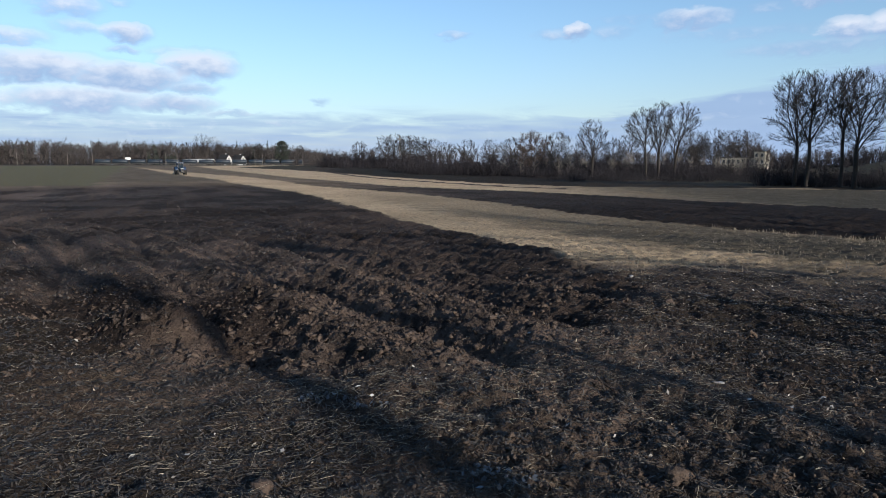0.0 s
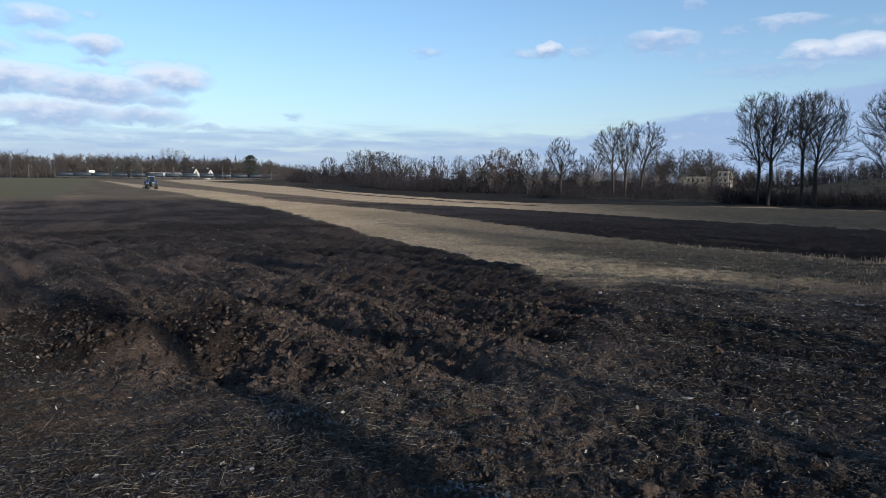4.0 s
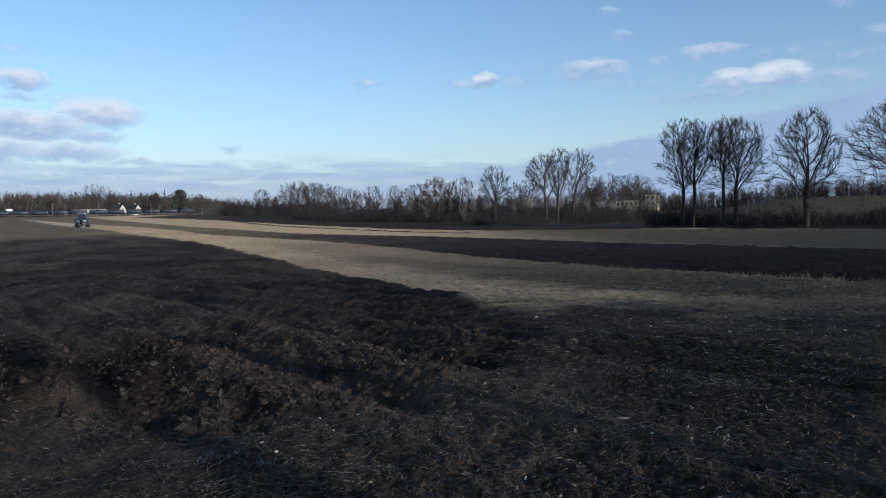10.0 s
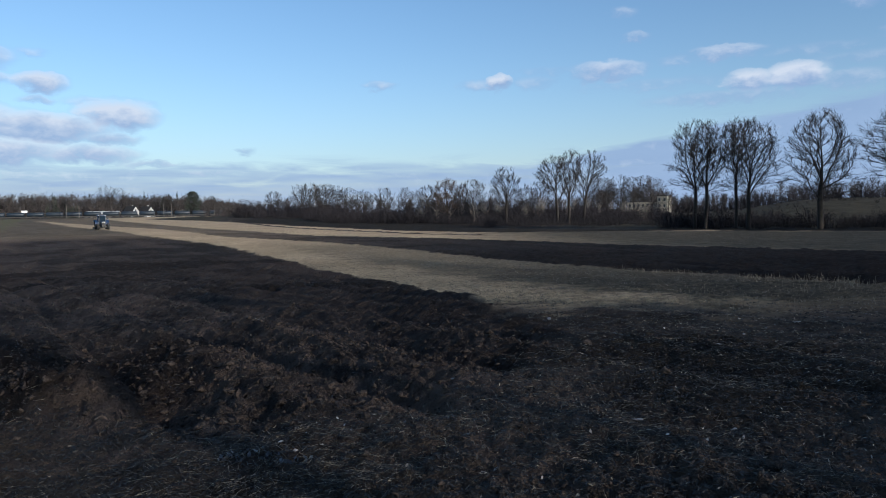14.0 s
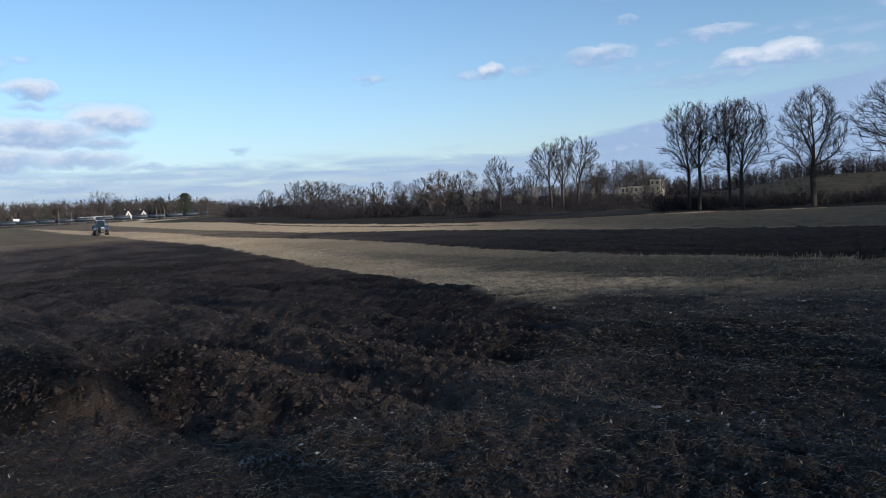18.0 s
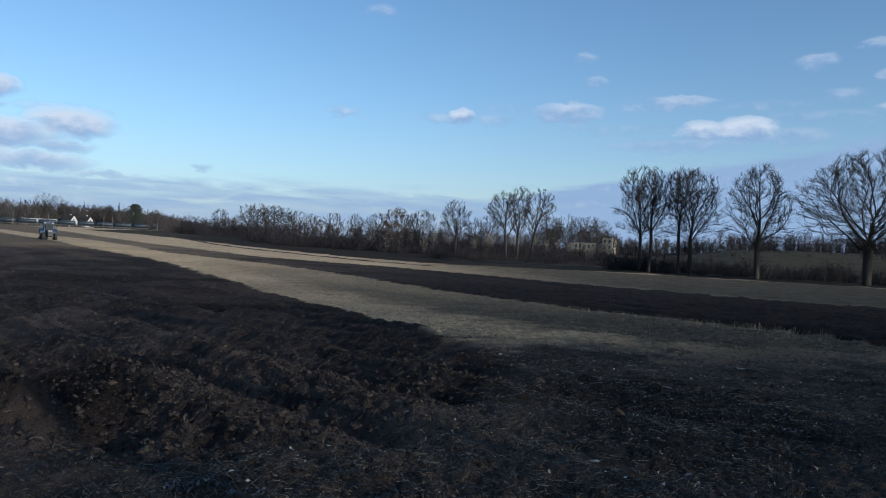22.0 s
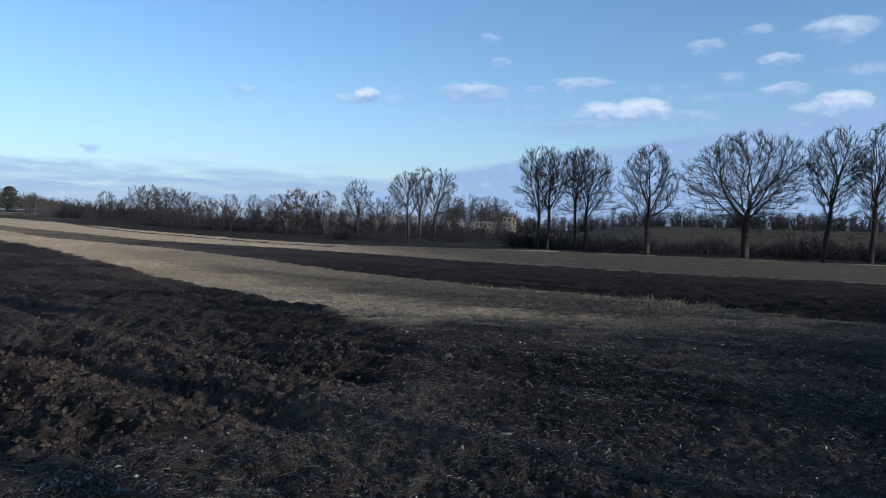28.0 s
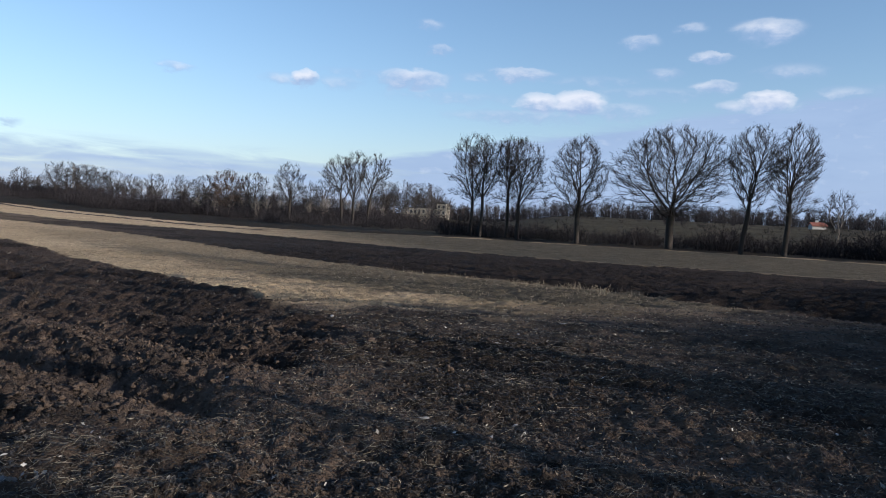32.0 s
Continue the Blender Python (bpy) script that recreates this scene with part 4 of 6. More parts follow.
def row_of_trees():
    """The tall bare trees along the far edge of the field."""
    spec = (  # azimuth, distance, height, half width, trunk radius, fork, crown's foot, lean, settings, label
        (26.45, 124, 17.6, 4.3, 0.27, 6.4, 5.2, 0.0, dict(wide=0.5, leader=0.6, arms=((3.1, 9.5, 5.0), (3.4, 6.8, 3.4), (2.9, 2.6, 2.2), (0.2, 2.4, 1.6))), "tall bare oak with a low side branch at the field edge"),
        (27.2, 122, 17.2, 3.7, 0.27, 7.2, 5.8, 0.03, dict(wide=0.55, leader=0.6, arms=((0.2, 6.8, 3.2), (3.2, 2.6, 1.6))), "tall slim bare oak beside its neighbour"),
        (29.35, 122, 17.3, 3.5, 0.25, 7.4, 6.0, 0.01, dict(wide=0.6, leader=0.7, arms=((3.0, 6.5, 3.2), (3.3, 3.0, 2.4))), "slim bare tree with an upright crown"),
        (30.2, 121, 17.0, 4.9, 0.33, 5.2, 4.6, 0.02, dict(wide=0.5, leader=0.5, boughs=8, spread=0.65, arms=((0.1, 6.6, 6.2), (-0.2, 8.2, 6.0), (3.1, 6.0, 4.0), (0.3, 4.4, 4.2))), "bare oak with long reaching side branches"),
        (34.95, 117, 17.3, 5.5, 0.40, 4.6, 4.0, 0.0, dict(wide=0.45, leader=0.85, boughs=10, spread=1.4, gaps=0.45, arms=((0.1, 6.4, 6.0), (3.0, 6.8, 5.6), (3.3, 5.0, 4.0), (-0.2, 4.6, 4.6))), "bare oak with a rounded crown standing alone"),
        (42.0, 116, 18.9, 9.9, 0.62, 4.6, 4.4, 0.01, dict(wide=0.36, leader=0.35, boughs=20, spread=1.25, points=2400, step=0.55, round_top=2.6, gaps=0.36, arms=((0.05, 4.8, 11.0), (3.1, 5.2, 10.4), (0.4, 5.5, 9.5), (2.7, 6.2, 9.5), (-0.5, 5.0, 8.5), (3.7, 5.0, 9.0))), "broad old bare oak with a wide spreading crown"),
        (47.15, 115, 18.9, 4.6, 0.36, 6.4, 5.4, 0.09, dict(wide=0.62, leader=0.45, boughs=9, spread=0.5, upward=0.22, gaps=0.36, arms=((0.1, 6.4, 4.0), (0.4, 5.6, 3.6))), "bare tree with a leaning trunk and fan-like crown"),
        (50.1, 114, 19.0, 4.1, 0.40, 5.6, 4.8, 0.035, dict(wide=0.55, leader=0.6, boughs=9, spread=0.4, upward=0.28, gaps=0.36, arms=((0.0, 6.2, 4.6), (0.3, 7.4, 4.2))), "tall narrow bare tree with upswept branches"),
    )
    for k, (az, r, h, half, tr, fork, low, lean, extra, label) in enumerate(spec):
        x, y = at_az(az, r)
        tree("oak_tree", x, y, colony(11 + k, h, half, tr, fork, low, lean, **extra), BARK, label, "row of bare trees at the field edge", turn=-az)
    x, y = at_az(53.4, 160)
    tree("small_tree", x, y, colony(31, 12.5, 3.6, 0.18, 3.4, 3.0, 0.04, points=500, step=0.5), BIRCH, "small pale bare tree near the hedge", turn=-53)
    for k, (az, r, h, half, fork, lean, spread, label) in enumerate((
        (16.0, 186, 17.0, 5.2, 5.5, -0.03, 0.62, "bare tree with a spreading crown in a group of three"),
        (16.9, 188, 19.0, 3.9, 5.0, 0.02, 0.36, "slender bare tree in a group of three"),
        (18.05, 190, 18.6, 4.4, 5.0, 0.09, 0.42, "bare tree leaning away in a group of three"),
        (11.9, 192, 14.8, 4.8, 3.6, 0.0, 0.55, "round bare tree above the scrub"),
    )):
        x, y = at_az(az, r)
        tree("bare_tree", x, y, colony(51 + k, h, half, 0.26, fork, fork * 0.85, lean, 0.6, 8, 0.5, 600, 0.55, 0.6 if k < 3 else 0.45, upward=0.22), BARK, label, "bare trees above the scrub", turn=-az, thick=1.25)
    x, y = at_az(7.1, 204)
    tree("rusty_oak", x, y, colony(61, 12.2, 4.8, 0.25, 2.6, 2.2, 0.0, 0.4, 8, 0.9, 450, 0.55), BARK, "young oak keeping its withered rust-brown leaves", leaves=4200)
    for k, (az, r, h) in enumerate(((9.2, 215, 12.5), (-4.6, 300, 13.6), (-3.9, 303, 14.4), (-3.2, 300, 13.4), (-1.9, 305, 13.6), (-0.9, 302, 12.6), (0.4, 300, 11.5), (-6.7, 330, 11.5), (21.8, 350, 17.0), (22.7, 352, 18.0), (23.5, 356, 16.5), (3.8, 260, 11.5), (13.6, 230, 11.0), (-2.6, 306, 14.0), (5.4, 235, 11.5), (8.3, 240, 12.0), (14.6, 236, 12.5), (19.6, 246, 13.5), (20.9, 250, 14.5), (2.0, 280, 12.0))):
        x, y = at_az(az, r)
        tree("field_tree", x, y, colony(71 + k, h, h * 0.40, 0.2, h * 0.22, h * 0.2, 0.0, 0.45, 8, 0.8, 420, 0.6, 0.45, gaps=0.3, twig=0.9), BARK, "bare tree rising from the far scrub", "bare trees in the scrub", turn=k * 50, thick=1.3)


row_of_trees()


def shade_trees():
    """Unseen trees and brush added behind the camera to cast shade on the field."""
    back, side = Vector((math.sin(radians(SUN_AZ)), -math.cos(radians(SUN_AZ)), 0)), Vector((math.cos(radians(SUN_AZ)), math.sin(radians(SUN_AZ)), 0))
    made = []
    for k in range(3):
        g = grow(91 + k, 16.0 + 1.5 * k, 2.9, 0.19, 5.5 + k * 0.5, 6, 0.0, 0.15, 0.45, 3, (0.55, 0.8, 0.9), 3.2, 2, 1)
        made.append(g)
    first = []
    # the first three stand back along the shadow streaks on the field
    rows = [(2.2, 15), (4.45, 18), (8.1, 16), (-4.5, 19), (13.0, 20), (18.5, 19), (25, 19), (-11, 24)]
    # more unseen trees, added to darken the right of the field
    rows += [(31 + 4.6 * k, 11 + 5 * (k % 2) + max(0, k - 10) * 1.3) for k in range(21)]
    for k, (n, s) in enumerate(rows):
        p = back * s + side * n
        if k < 3:
            first.append(tree("shade_tree", p.x, p.y, made[k], BARK, "unseen bare tree added to cast a long shadow", "roadside row", turn=k * 70))
        else:
            copy_thing(first[k % 3], pose(p.x, p.y, float(land(np.array(p.x), np.array(p.y))) - 0.05, 0, 0, k * 83))

    # unseen bare bushes between the trunks, added to shade the near ground
    count = 120
    n, d = np.concatenate([-14 + 30 * rs.rand(40), 5.5 + 45 * rs.rand(80)]), 7.0 + 8 * rs.rand(count)
    x, y = back.x * d + side.x * n, back.y * d + side.y * n
    v, f = scatter([bush_template(60 + k, 14, 1.0, 0.6, 8, 1.6) for k in range(4)], x, y, land(x, y) - 0.05, 1.1 + 2.0 * rs.rand(count) ** 1.2, rs.rand(count) * 6.28)
    # an unseen closed hedge, added to shade the right foreground
    count = 150
    n, d = 8.0 + 46 * rs.rand(count) ** 0.9, 7.5 + 4 * rs.rand(count)
    x, y = back.x * d + side.x * n, back.y * d + side.y * n
    # unseen low brush, sized to shade the ground nearest the camera
    near_n, near_d = np.concatenate([3.2 + 12 * rs.rand(70), -2.2 + 3.8 * rs.rand(22)]), 6.4 + 1.2 * rs.rand(92)
    nx, ny = back.x * near_d + side.x * near_n, back.y * near_d + side.y * near_n
    rv, rf = scatter([bush_template(90 + k, 16, 1.0, 0.5, 10, 2.0) for k in range(4)], nx, ny, land(nx, ny) - 0.1, 2.1 + 0.8 * rs.rand(92), rs.rand(92) * 6.28)
    tagged(new("shade_brush", mesh_of("shade_brush", rv, rf, SCRUB)), "unseen row of low bare brush added for shade", "bushes", kind="stuff")
    hv, hf = scatter([bush_template(80 + k, 16, 1.0, 0.45, 10, 1.5) for k in range(4)], x, y, land(x, y) - 0.05, 1.8 + 1.2 * rs.rand(count), rs.rand(count) * 6.28)
    tagged(new("shade_hedge", mesh_of("shade_hedge", hv, hf, SCRUB)), "unseen bare hedge added for shade", "hedge", kind="stuff")
    tagged(new("shade_bushes", mesh_of("shade_bushes", v, f, SCRUB)), "unseen bare bushes added for shade between the trunks", "bushes", kind="stuff")


# ---------------------------------------------------------------- scrub and woods
def bush_template(seed, stems, height_, spread, twigs, thick=1.0):
    """A bare many-stemmed bush with a domed crown, as points and quads, one unit tall."""
    rg = np.random.RandomState(seed)
    p0, p1, r0, r1 = [], [], [], []
    for _ in range(stems):
        a, w = rg.rand() * 6.283, rg.rand() ** 0.6
        out = np.array([math.cos(a), math.sin(a), 0.0])
        tall = height_ * math.sqrt(max(0.12, 1 - 0.85 * w * w)) * (0.75 + 0.25 * rg.rand())
        foot = out * w * spread * 0.35 + np.array([0, 0, -0.04])
        mid = out * w * spread * 0.62 + np.array([0, 0, tall * 0.55]) + rg.randn(3) * 0.03
        tip = out * w * spread + np.array([0, 0, tall]) + rg.randn(3) * 0.03
        for s, e, ra, rb in ((foot, mid, 0.010, 0.007), (mid, tip, 0.007, 0.002)):
            p0.append(s), p1.append(e), r0.append(ra * thick), r1.append(rb * thick)
        for _ in range(twigs):
            t = rg.rand()
            s = foot + (mid - foot) * (0.3 + 0.7 * t) if rg.rand() < 0.3 else mid + (tip - mid) * t
            e = s + (rg.randn(3) * np.array([0.085, 0.085, 0.06]) + out * 0.04 + np.array([0, 0, 0.05]))
            p0.append(s), p1.append(e), r0.append(0.0045 * thick), r1.append(0.0012 * thick)
            f = e + rg.randn(3) * 0.05 + np.array([0, 0, 0.02])
            p0.append((s + e) / 2), p1.append(f), r0.append(0.003 * thick), r1.append(0.001 * thick)
    return ribbons(p0, p1, r0, r1, seed)


def tree_template(seed, conifer=False, thick=1.0, rich=1):
    """A far tree one unit tall: trunk and a ragged crown of short twigs."""
    rg = np.random.RandomState(seed)
    if conifer:
        p0, p1, r0, r1 = [np.array([0, 0, -0.02])], [np.array([0, 0, 0.97])], [0.014], [0.003]
        for _ in range(90):
            h = 0.12 + 0.88 * rg.rand()
            w = 0.17 * (1.02 - h) ** 0.8 * (0.6 + 0.5 * rg.rand()) + 0.012
            a = rg.rand() * 6.283
            p0.append(np.array([0, 0, h])), p1.append(np.array([math.cos(a) * w, math.sin(a) * w, h - 0.03 + 0.03 * rg.randn()]))
            r0.append(0.030 * (1.2 - h)), r1.append(0.008)
    else:
        p0, p1, r0, r1 = [np.array([0, 0, -0.02])], [np.array([rg.randn() * 0.02, 0, 0.75])], [0.011 * thick], [0.004 * thick]
        for _ in range(46 + 20 * (rich - 1)):
            h = 0.14 + 0.74 * rg.rand() ** 0.8
            a = rg.rand() * 6.283
            w = 0.22 * math.sqrt(max(0.05, 1 - ((h - 0.55) / 0.45) ** 2)) * (0.35 + 0.75 * rg.rand())
            s = np.array([0, 0, h * 0.8])
            e = np.array([math.cos(a) * w, math.sin(a) * w, h + 0.08 * rg.rand()])
            p0.append(s), p1.append(e), r0.append(0.006 * thick), r1.append(0.003 * thick)
            for _ in range(3 * rich):
                m = s + (e - s) * (0.4 + 0.6 * rg.rand())
                p0.append(m), p1.append(m + rg.randn(3) * np.array([0.045, 0.045, 0.03]) + np.array([0, 0, 0.04])), r0.append(0.005 * thick), r1.append(0.002 * thick)
    return ribbons(p0, p1, r0, r1, seed)


BUSHES = [bush_template(k, 12, 1.0, 0.55, 11, 1.15) for k in range(5)]
THICK_BUSHES = [bush_template(20 + k, 11, 1.0, 0.8, 11, 1.7) for k in range(5)]
DENSE_BUSHES = [bush_template(110 + k, 12, 1.0, 0.8, 14, 1.3) for k in range(5)]
FAR_BUSHES = [bush_template(120 + k, 7, 1.0, 0.75, 6, 3.0) for k in range(5)]
WOODS = [tree_template(k, thick=0.95) for k in range(7)]
FINE_WOODS = [tree_template(40 + k, thick=0.85, rich=1) for k in range(5)]
FIRS = [tree_template(30 + k, True) for k in range(3)]


def belt(name, templates, n, az0, az1, r0, r1, h0, h1, mat, label, category="bushes", shape=None, seed=1, even=0.28):
    """A belt of many alike plants between two azimuths and distances."""
    global rs
    rs = np.random.RandomState(seed)
    az = np.radians(az0 + (az1 - az0) * rs.rand(n))
    r = r0 + (r1 - r0) * rs.rand(n)
    x, y = r * np.sin(az), r * np.cos(az)
    size = h0 + (h1 - h0) * rs.rand(n) ** 1.4
    size *= 1 - even + 2 * even * fbm(np.degrees(az) * 0.9, r * 0.02, 3, seed + 60)
    if shape:
        size *= np.interp(np.degrees(az), *shape)
    size *= 1.16
    v, f = scatter(templates, x, y, land(x, y) - 0.05 - 0.14 * size, size, rs.rand(n) * 6.283)
    return tagged(new(name, mesh_of(name, v, f, mat)), label, category, kind="stuff")


def woods():
    # low dark scrub on the bank at the end of the field
    belt("bank_scrub", DENSE_BUSHES, 220, 9, 33, 152, 176, 1.6, 3.2, SCRUB_DARK, "dark tangled scrub along the bank", seed=3, even=0.5)
    belt("bank_scrub", THICK_BUSHES, 360, 24, 62, 123, 142, 2.1, 3.9, SCRUB_DARK, "dark low scrub under the bare trees", seed=4, even=0.6, shape=((24, 40, 52, 56, 62), (1, 0.9, 1.0, 1.5, 1.6)))
    belt("scrub_thicket", BUSHES, 400, -4, 24, 220, 262, 3.8, 7.2, SCRUB, "brown bare thicket of willow and birch scrub", seed=5, shape=((-4, -2, 4, 12, 21, 21.8, 24), (0.9, 0.95, 1.0, 1.05, 0.95, 0.5, 0.5)))
    belt("scrub_thicket", DENSE_BUSHES, 330, -3, 24, 198, 226, 2.6, 5.2, SCRUB_DARK, "dark lower thicket in front of the wood", seed=6)
    belt("scrub_thicket", BUSHES, 200, 6, 25, 185, 215, 2.4, 5.0, SCRUB, "pale brown scrub between the bare trees", seed=16, shape=((6, 21, 21.6, 25), (1, 1, 0.45, 0.45)))
    belt("scrub_thicket", DENSE_BUSHES, 190, -9.5, -1.5, 300, 390, 4.2, 7.5, SCRUB_DARK, "dark bare thicket at the end of the stubble", seed=17)
    belt("scrub_thicket", BUSHES, 90, -8, -1, 280, 320, 3.0, 5.5, SCRUB, "brown thicket at the end of the stubble", seed=18)
    belt("far_wood", FINE_WOODS, 360, -12, 26, 320, 430, 7.5, 12, FAR_TWIG, "far bare wood behind the thicket", "forest", seed=7, shape=((-12, -8, -4, 2, 10, 18, 19.5, 23.5, 25), (0.7, 0.8, 1.0, 0.95, 1.0, 1.0, 1.35, 1.35, 0.9)))
    belt("meadow_scrub", BUSHES, 170, 27, 64, 290, 350, 2.0, 4.2, SCRUB, "brown scrub beyond the meadow", seed=8)
    belt("meadow_scrub", THICK_BUSHES, 110, 25, 64, 150, 290, 0.7, 2.4, SCRUB_DARK, "scattered bushes on the meadow", seed=9)
    belt("far_wood", FINE_WOODS, 430, 22, 66, 370, 470, 7.5, 11.5, FAR_TWIG, "far bare wood on the skyline", "forest", seed=10)
    belt("far_forest", WOODS, 850, -52, -8.5, 615, 740, 18.5, 23, FAR_TWIG, "far bare forest behind the railway", "forest", seed=11, shape=((-56, -24, -15, -12.5, -10.5, -8.5), (1.0, 1.0, 1.0, 0.95, 0.72, 0.5)), even=0.13)
    belt("forest_floor", FAR_BUSHES, 420, -54, -9, 606, 640, 9, 15, FAR_TWIG, "undergrowth along the far forest edge", seed=21)
    belt("forest_floor", FAR_BUSHES, 320, 22, 66, 335, 375, 3.5, 7.0, SCRUB_DARK, "undergrowth along the far skyline wood", seed=22)
    belt("forest_floor", FAR_BUSHES, 130, 22, 66, 420, 450, 6, 9, FAR_TWIG, "dense bare growth of the skyline wood", seed=24, even=0.35)
    belt("far_firs", FIRS, 60, -52, -13, 610, 700, 16, 23, NEEDLE, "dark firs in the far forest", "forest", seed=12)
    belt("far_firs", FIRS, 22, -22.6, -20.6, 585, 600, 7, 11.5, NEEDLE, "dark firs beside the railway", "forest", seed=13)
    belt("railway_scrub", FAR_BUSHES, 50, -10.6, -7.5, 480, 545, 4, 8.0, SCRUB_DARK, "dark bushes by the railway", seed=14)
    belt("railway_scrub", FAR_BUSHES, 330, -36, -6, 588, 594, 2.6, 3.9, SCRUB_DARK, "low dark growth along the railway", seed=23)
    belt("birch_stems", FINE_WOODS, 36, 4, 24, 196, 235, 5.0, 8.5, BIRCH, "pale young birches in the thicket", "trees", seed=15)


def furrow_ridge():
    """The turned ridge of soil along the open furrow of the far stubble."""
    y = np.linspace(99, 236, 900)
    x = np.interp(y, *FURROW) + 0.5 * (fbm(y * 0.12, y * 0, 3, 95) - 0.5)
    up = 0.03 + 0.24 * fbm(y * 0.9, y * 0, 4, 96)
    rows = [np.stack([x + w, y, land(x + w, y) - 0.05 + up * h + 0.05 * fbm(y * 2, y * 0 + w, 2, 97)], 1) for w, h in ((-0.8, 0.0), (-0.25, 0.9), (0.15, 1.0), (0.8, 0.0))]
    v = np.stack(rows, 1).reshape(-1, 3)
    i = (np.arange(len(y) - 1) * 4)[:, None] + np.arange(3)[None, :]
    q = np.stack([i, i + 1, i + 5, i + 4], 2).reshape(-1, 4)
    tagged(new("furrow_ridge", mesh_of("furrow_ridge", v, q, CLOD)), "dark ridge of turned soil across the far stubble", "soil", kind="stuff")


furrow_ridge()
woods()
shade_trees()


def forest_edge_trees():
    """Single trees that stand out before and above the far forest."""
    for k, (az, r, h, half, thick) in enumerate(((-18.74, 640, 26.5, 9.5, 1.0), (-17.9, 640, 24.5, 7.5, 1.0), (-14.56, 590, 16.5, 5.4, 3.4), (-11.3, 590, 15.5, 4.0, 2.6))):
        x, y = at_az(az, r)
        tree("forest_tree", x, y, colony(131 + k, h, half, 0.35, h * 0.25, h * 0.22, 0.0, 0.5, 9, 0.7, 420, 0.9, 0.5, gaps=0.3, twig=1.4), BARK, "tall bare tree at the edge of the far forest", "trees of the forest edge", turn=k * 40, thick=thick)


forest_edge_trees()


def big_pine():
    x, y = at_az(-12.75, 560)
    th = empty("pine_tree", pose(x, y, land(np.array(x), np.array(y))), "dark green pine towering over the railway", "tree")
    bm = cyl(bmesh.new(), (0, 0, -0.3), (0.2, 0, 17.3), 0.4, 0.1, 8)
    part("trunk", bm, th, "", BARK)
    pts = []
    rg = np.random.RandomState(5)
    for _ in range(70):
        h = 3.0 + 15.0 * rg.rand()
        w = (1.6 + 4.6 * math.sin(min(1.0, (19.0 - h) / 10) * 1.5)) * rg.rand() ** 0.5
        a = rg.rand() * 6.283
        c = np.array([math.cos(a) * w, math.sin(a) * w, h])
        pts.append(c + rg.randn(60, 3) * np.array([0.8, 0.8, 0.45]))
    part("crown", mesh_of("crown", *flakes(np.concatenate(pts), 0.3, 0.6), NEEDLE), th, "clumped dark needle crown")


big_pine()


# ---------------------------------------------------------------- railway and buildings
TANK = plain("tank_steel", (0.006, 0.013, 0.024), (0.011, 0.021, 0.034), 0.55, 0.0, 0.8, 0.1, 6.0)
IRON = plain("dark_iron", (0.020, 0.020, 0.022), (0.045, 0.042, 0.040), 0.7)
CONCRETE = plain("pole_concrete", (0.08, 0.074, 0.068), (0.125, 0.115, 0.105), 0.9)
PLASTER = plain("white_plaster", (0.30, 0.30, 0.30), (0.40, 0.40, 0.40), 0.9)
WHITE = plain("white_paint", (0.62, 0.62, 0.62), (0.75, 0.75, 0.74), 0.6)
CREAM = plain("cream_plaster", (0.22, 0.205, 0.17), (0.30, 0.28, 0.235), 0.9)
ROOF = plain("dark_roof", (0.009, 0.009, 0.010), (0.018, 0.017, 0.018), 0.9)
RED_ROOF = plain("red_roof", (0.15, 0.05, 0.035), (0.20, 0.07, 0.045), 0.85)
PANE = plain("window_pane", (0.030, 0.036, 0.042), (0.05, 0.06, 0.07), 0.12)
BALLAST = plain("railway_ballast", (0.020, 0.018, 0.017), (0.038, 0.033, 0.029), 0.95)

RAIL_A, RAIL_B = Vector((*at_az(-33.0, 596), 0)), Vector((*at_az(-6.0, 556), 0))


def on_rail(s):
    """A point of the line, s from 0 to 1, with the track's height and heading."""
    p = RAIL_A.lerp(RAIL_B, s)
    return p.x, p.y, 1.55


RAIL_TURN = math.degrees(math.atan2(RAIL_B.y - RAIL_A.y, RAIL_B.x - RAIL_A.x))


def railway():
    n = 60
    bm = bmesh.new()
    rows = []
    side = Vector((-(RAIL_B - RAIL_A).y, (RAIL_B - RAIL_A).x, 0)).normalized()
    for k in range(n + 1):
        x, y, z = on_rail(k / n)
        rows.append([bm.verts.new(Vector((x, y, 0)) + side * w + Vector((0, 0, h))) for w, h in ((-9, 0.3), (-2.4, z), (2.4, z), (9, 0.3))])
    for a, b in zip(rows, rows[1:]):
        for i in range(3):
            bm.faces.new((a[i], b[i], b[i + 1], a[i + 1]))
    me = bpy.data.meshes.new("railway_bank")
    bm.to_mesh(me)
    bm.free()
    me.materials.append(BALLAST)
    bank = tagged(new("railway_bank", me), "low ballast bank of the railway line", "railway", kind="structure")
    return bank


railway()


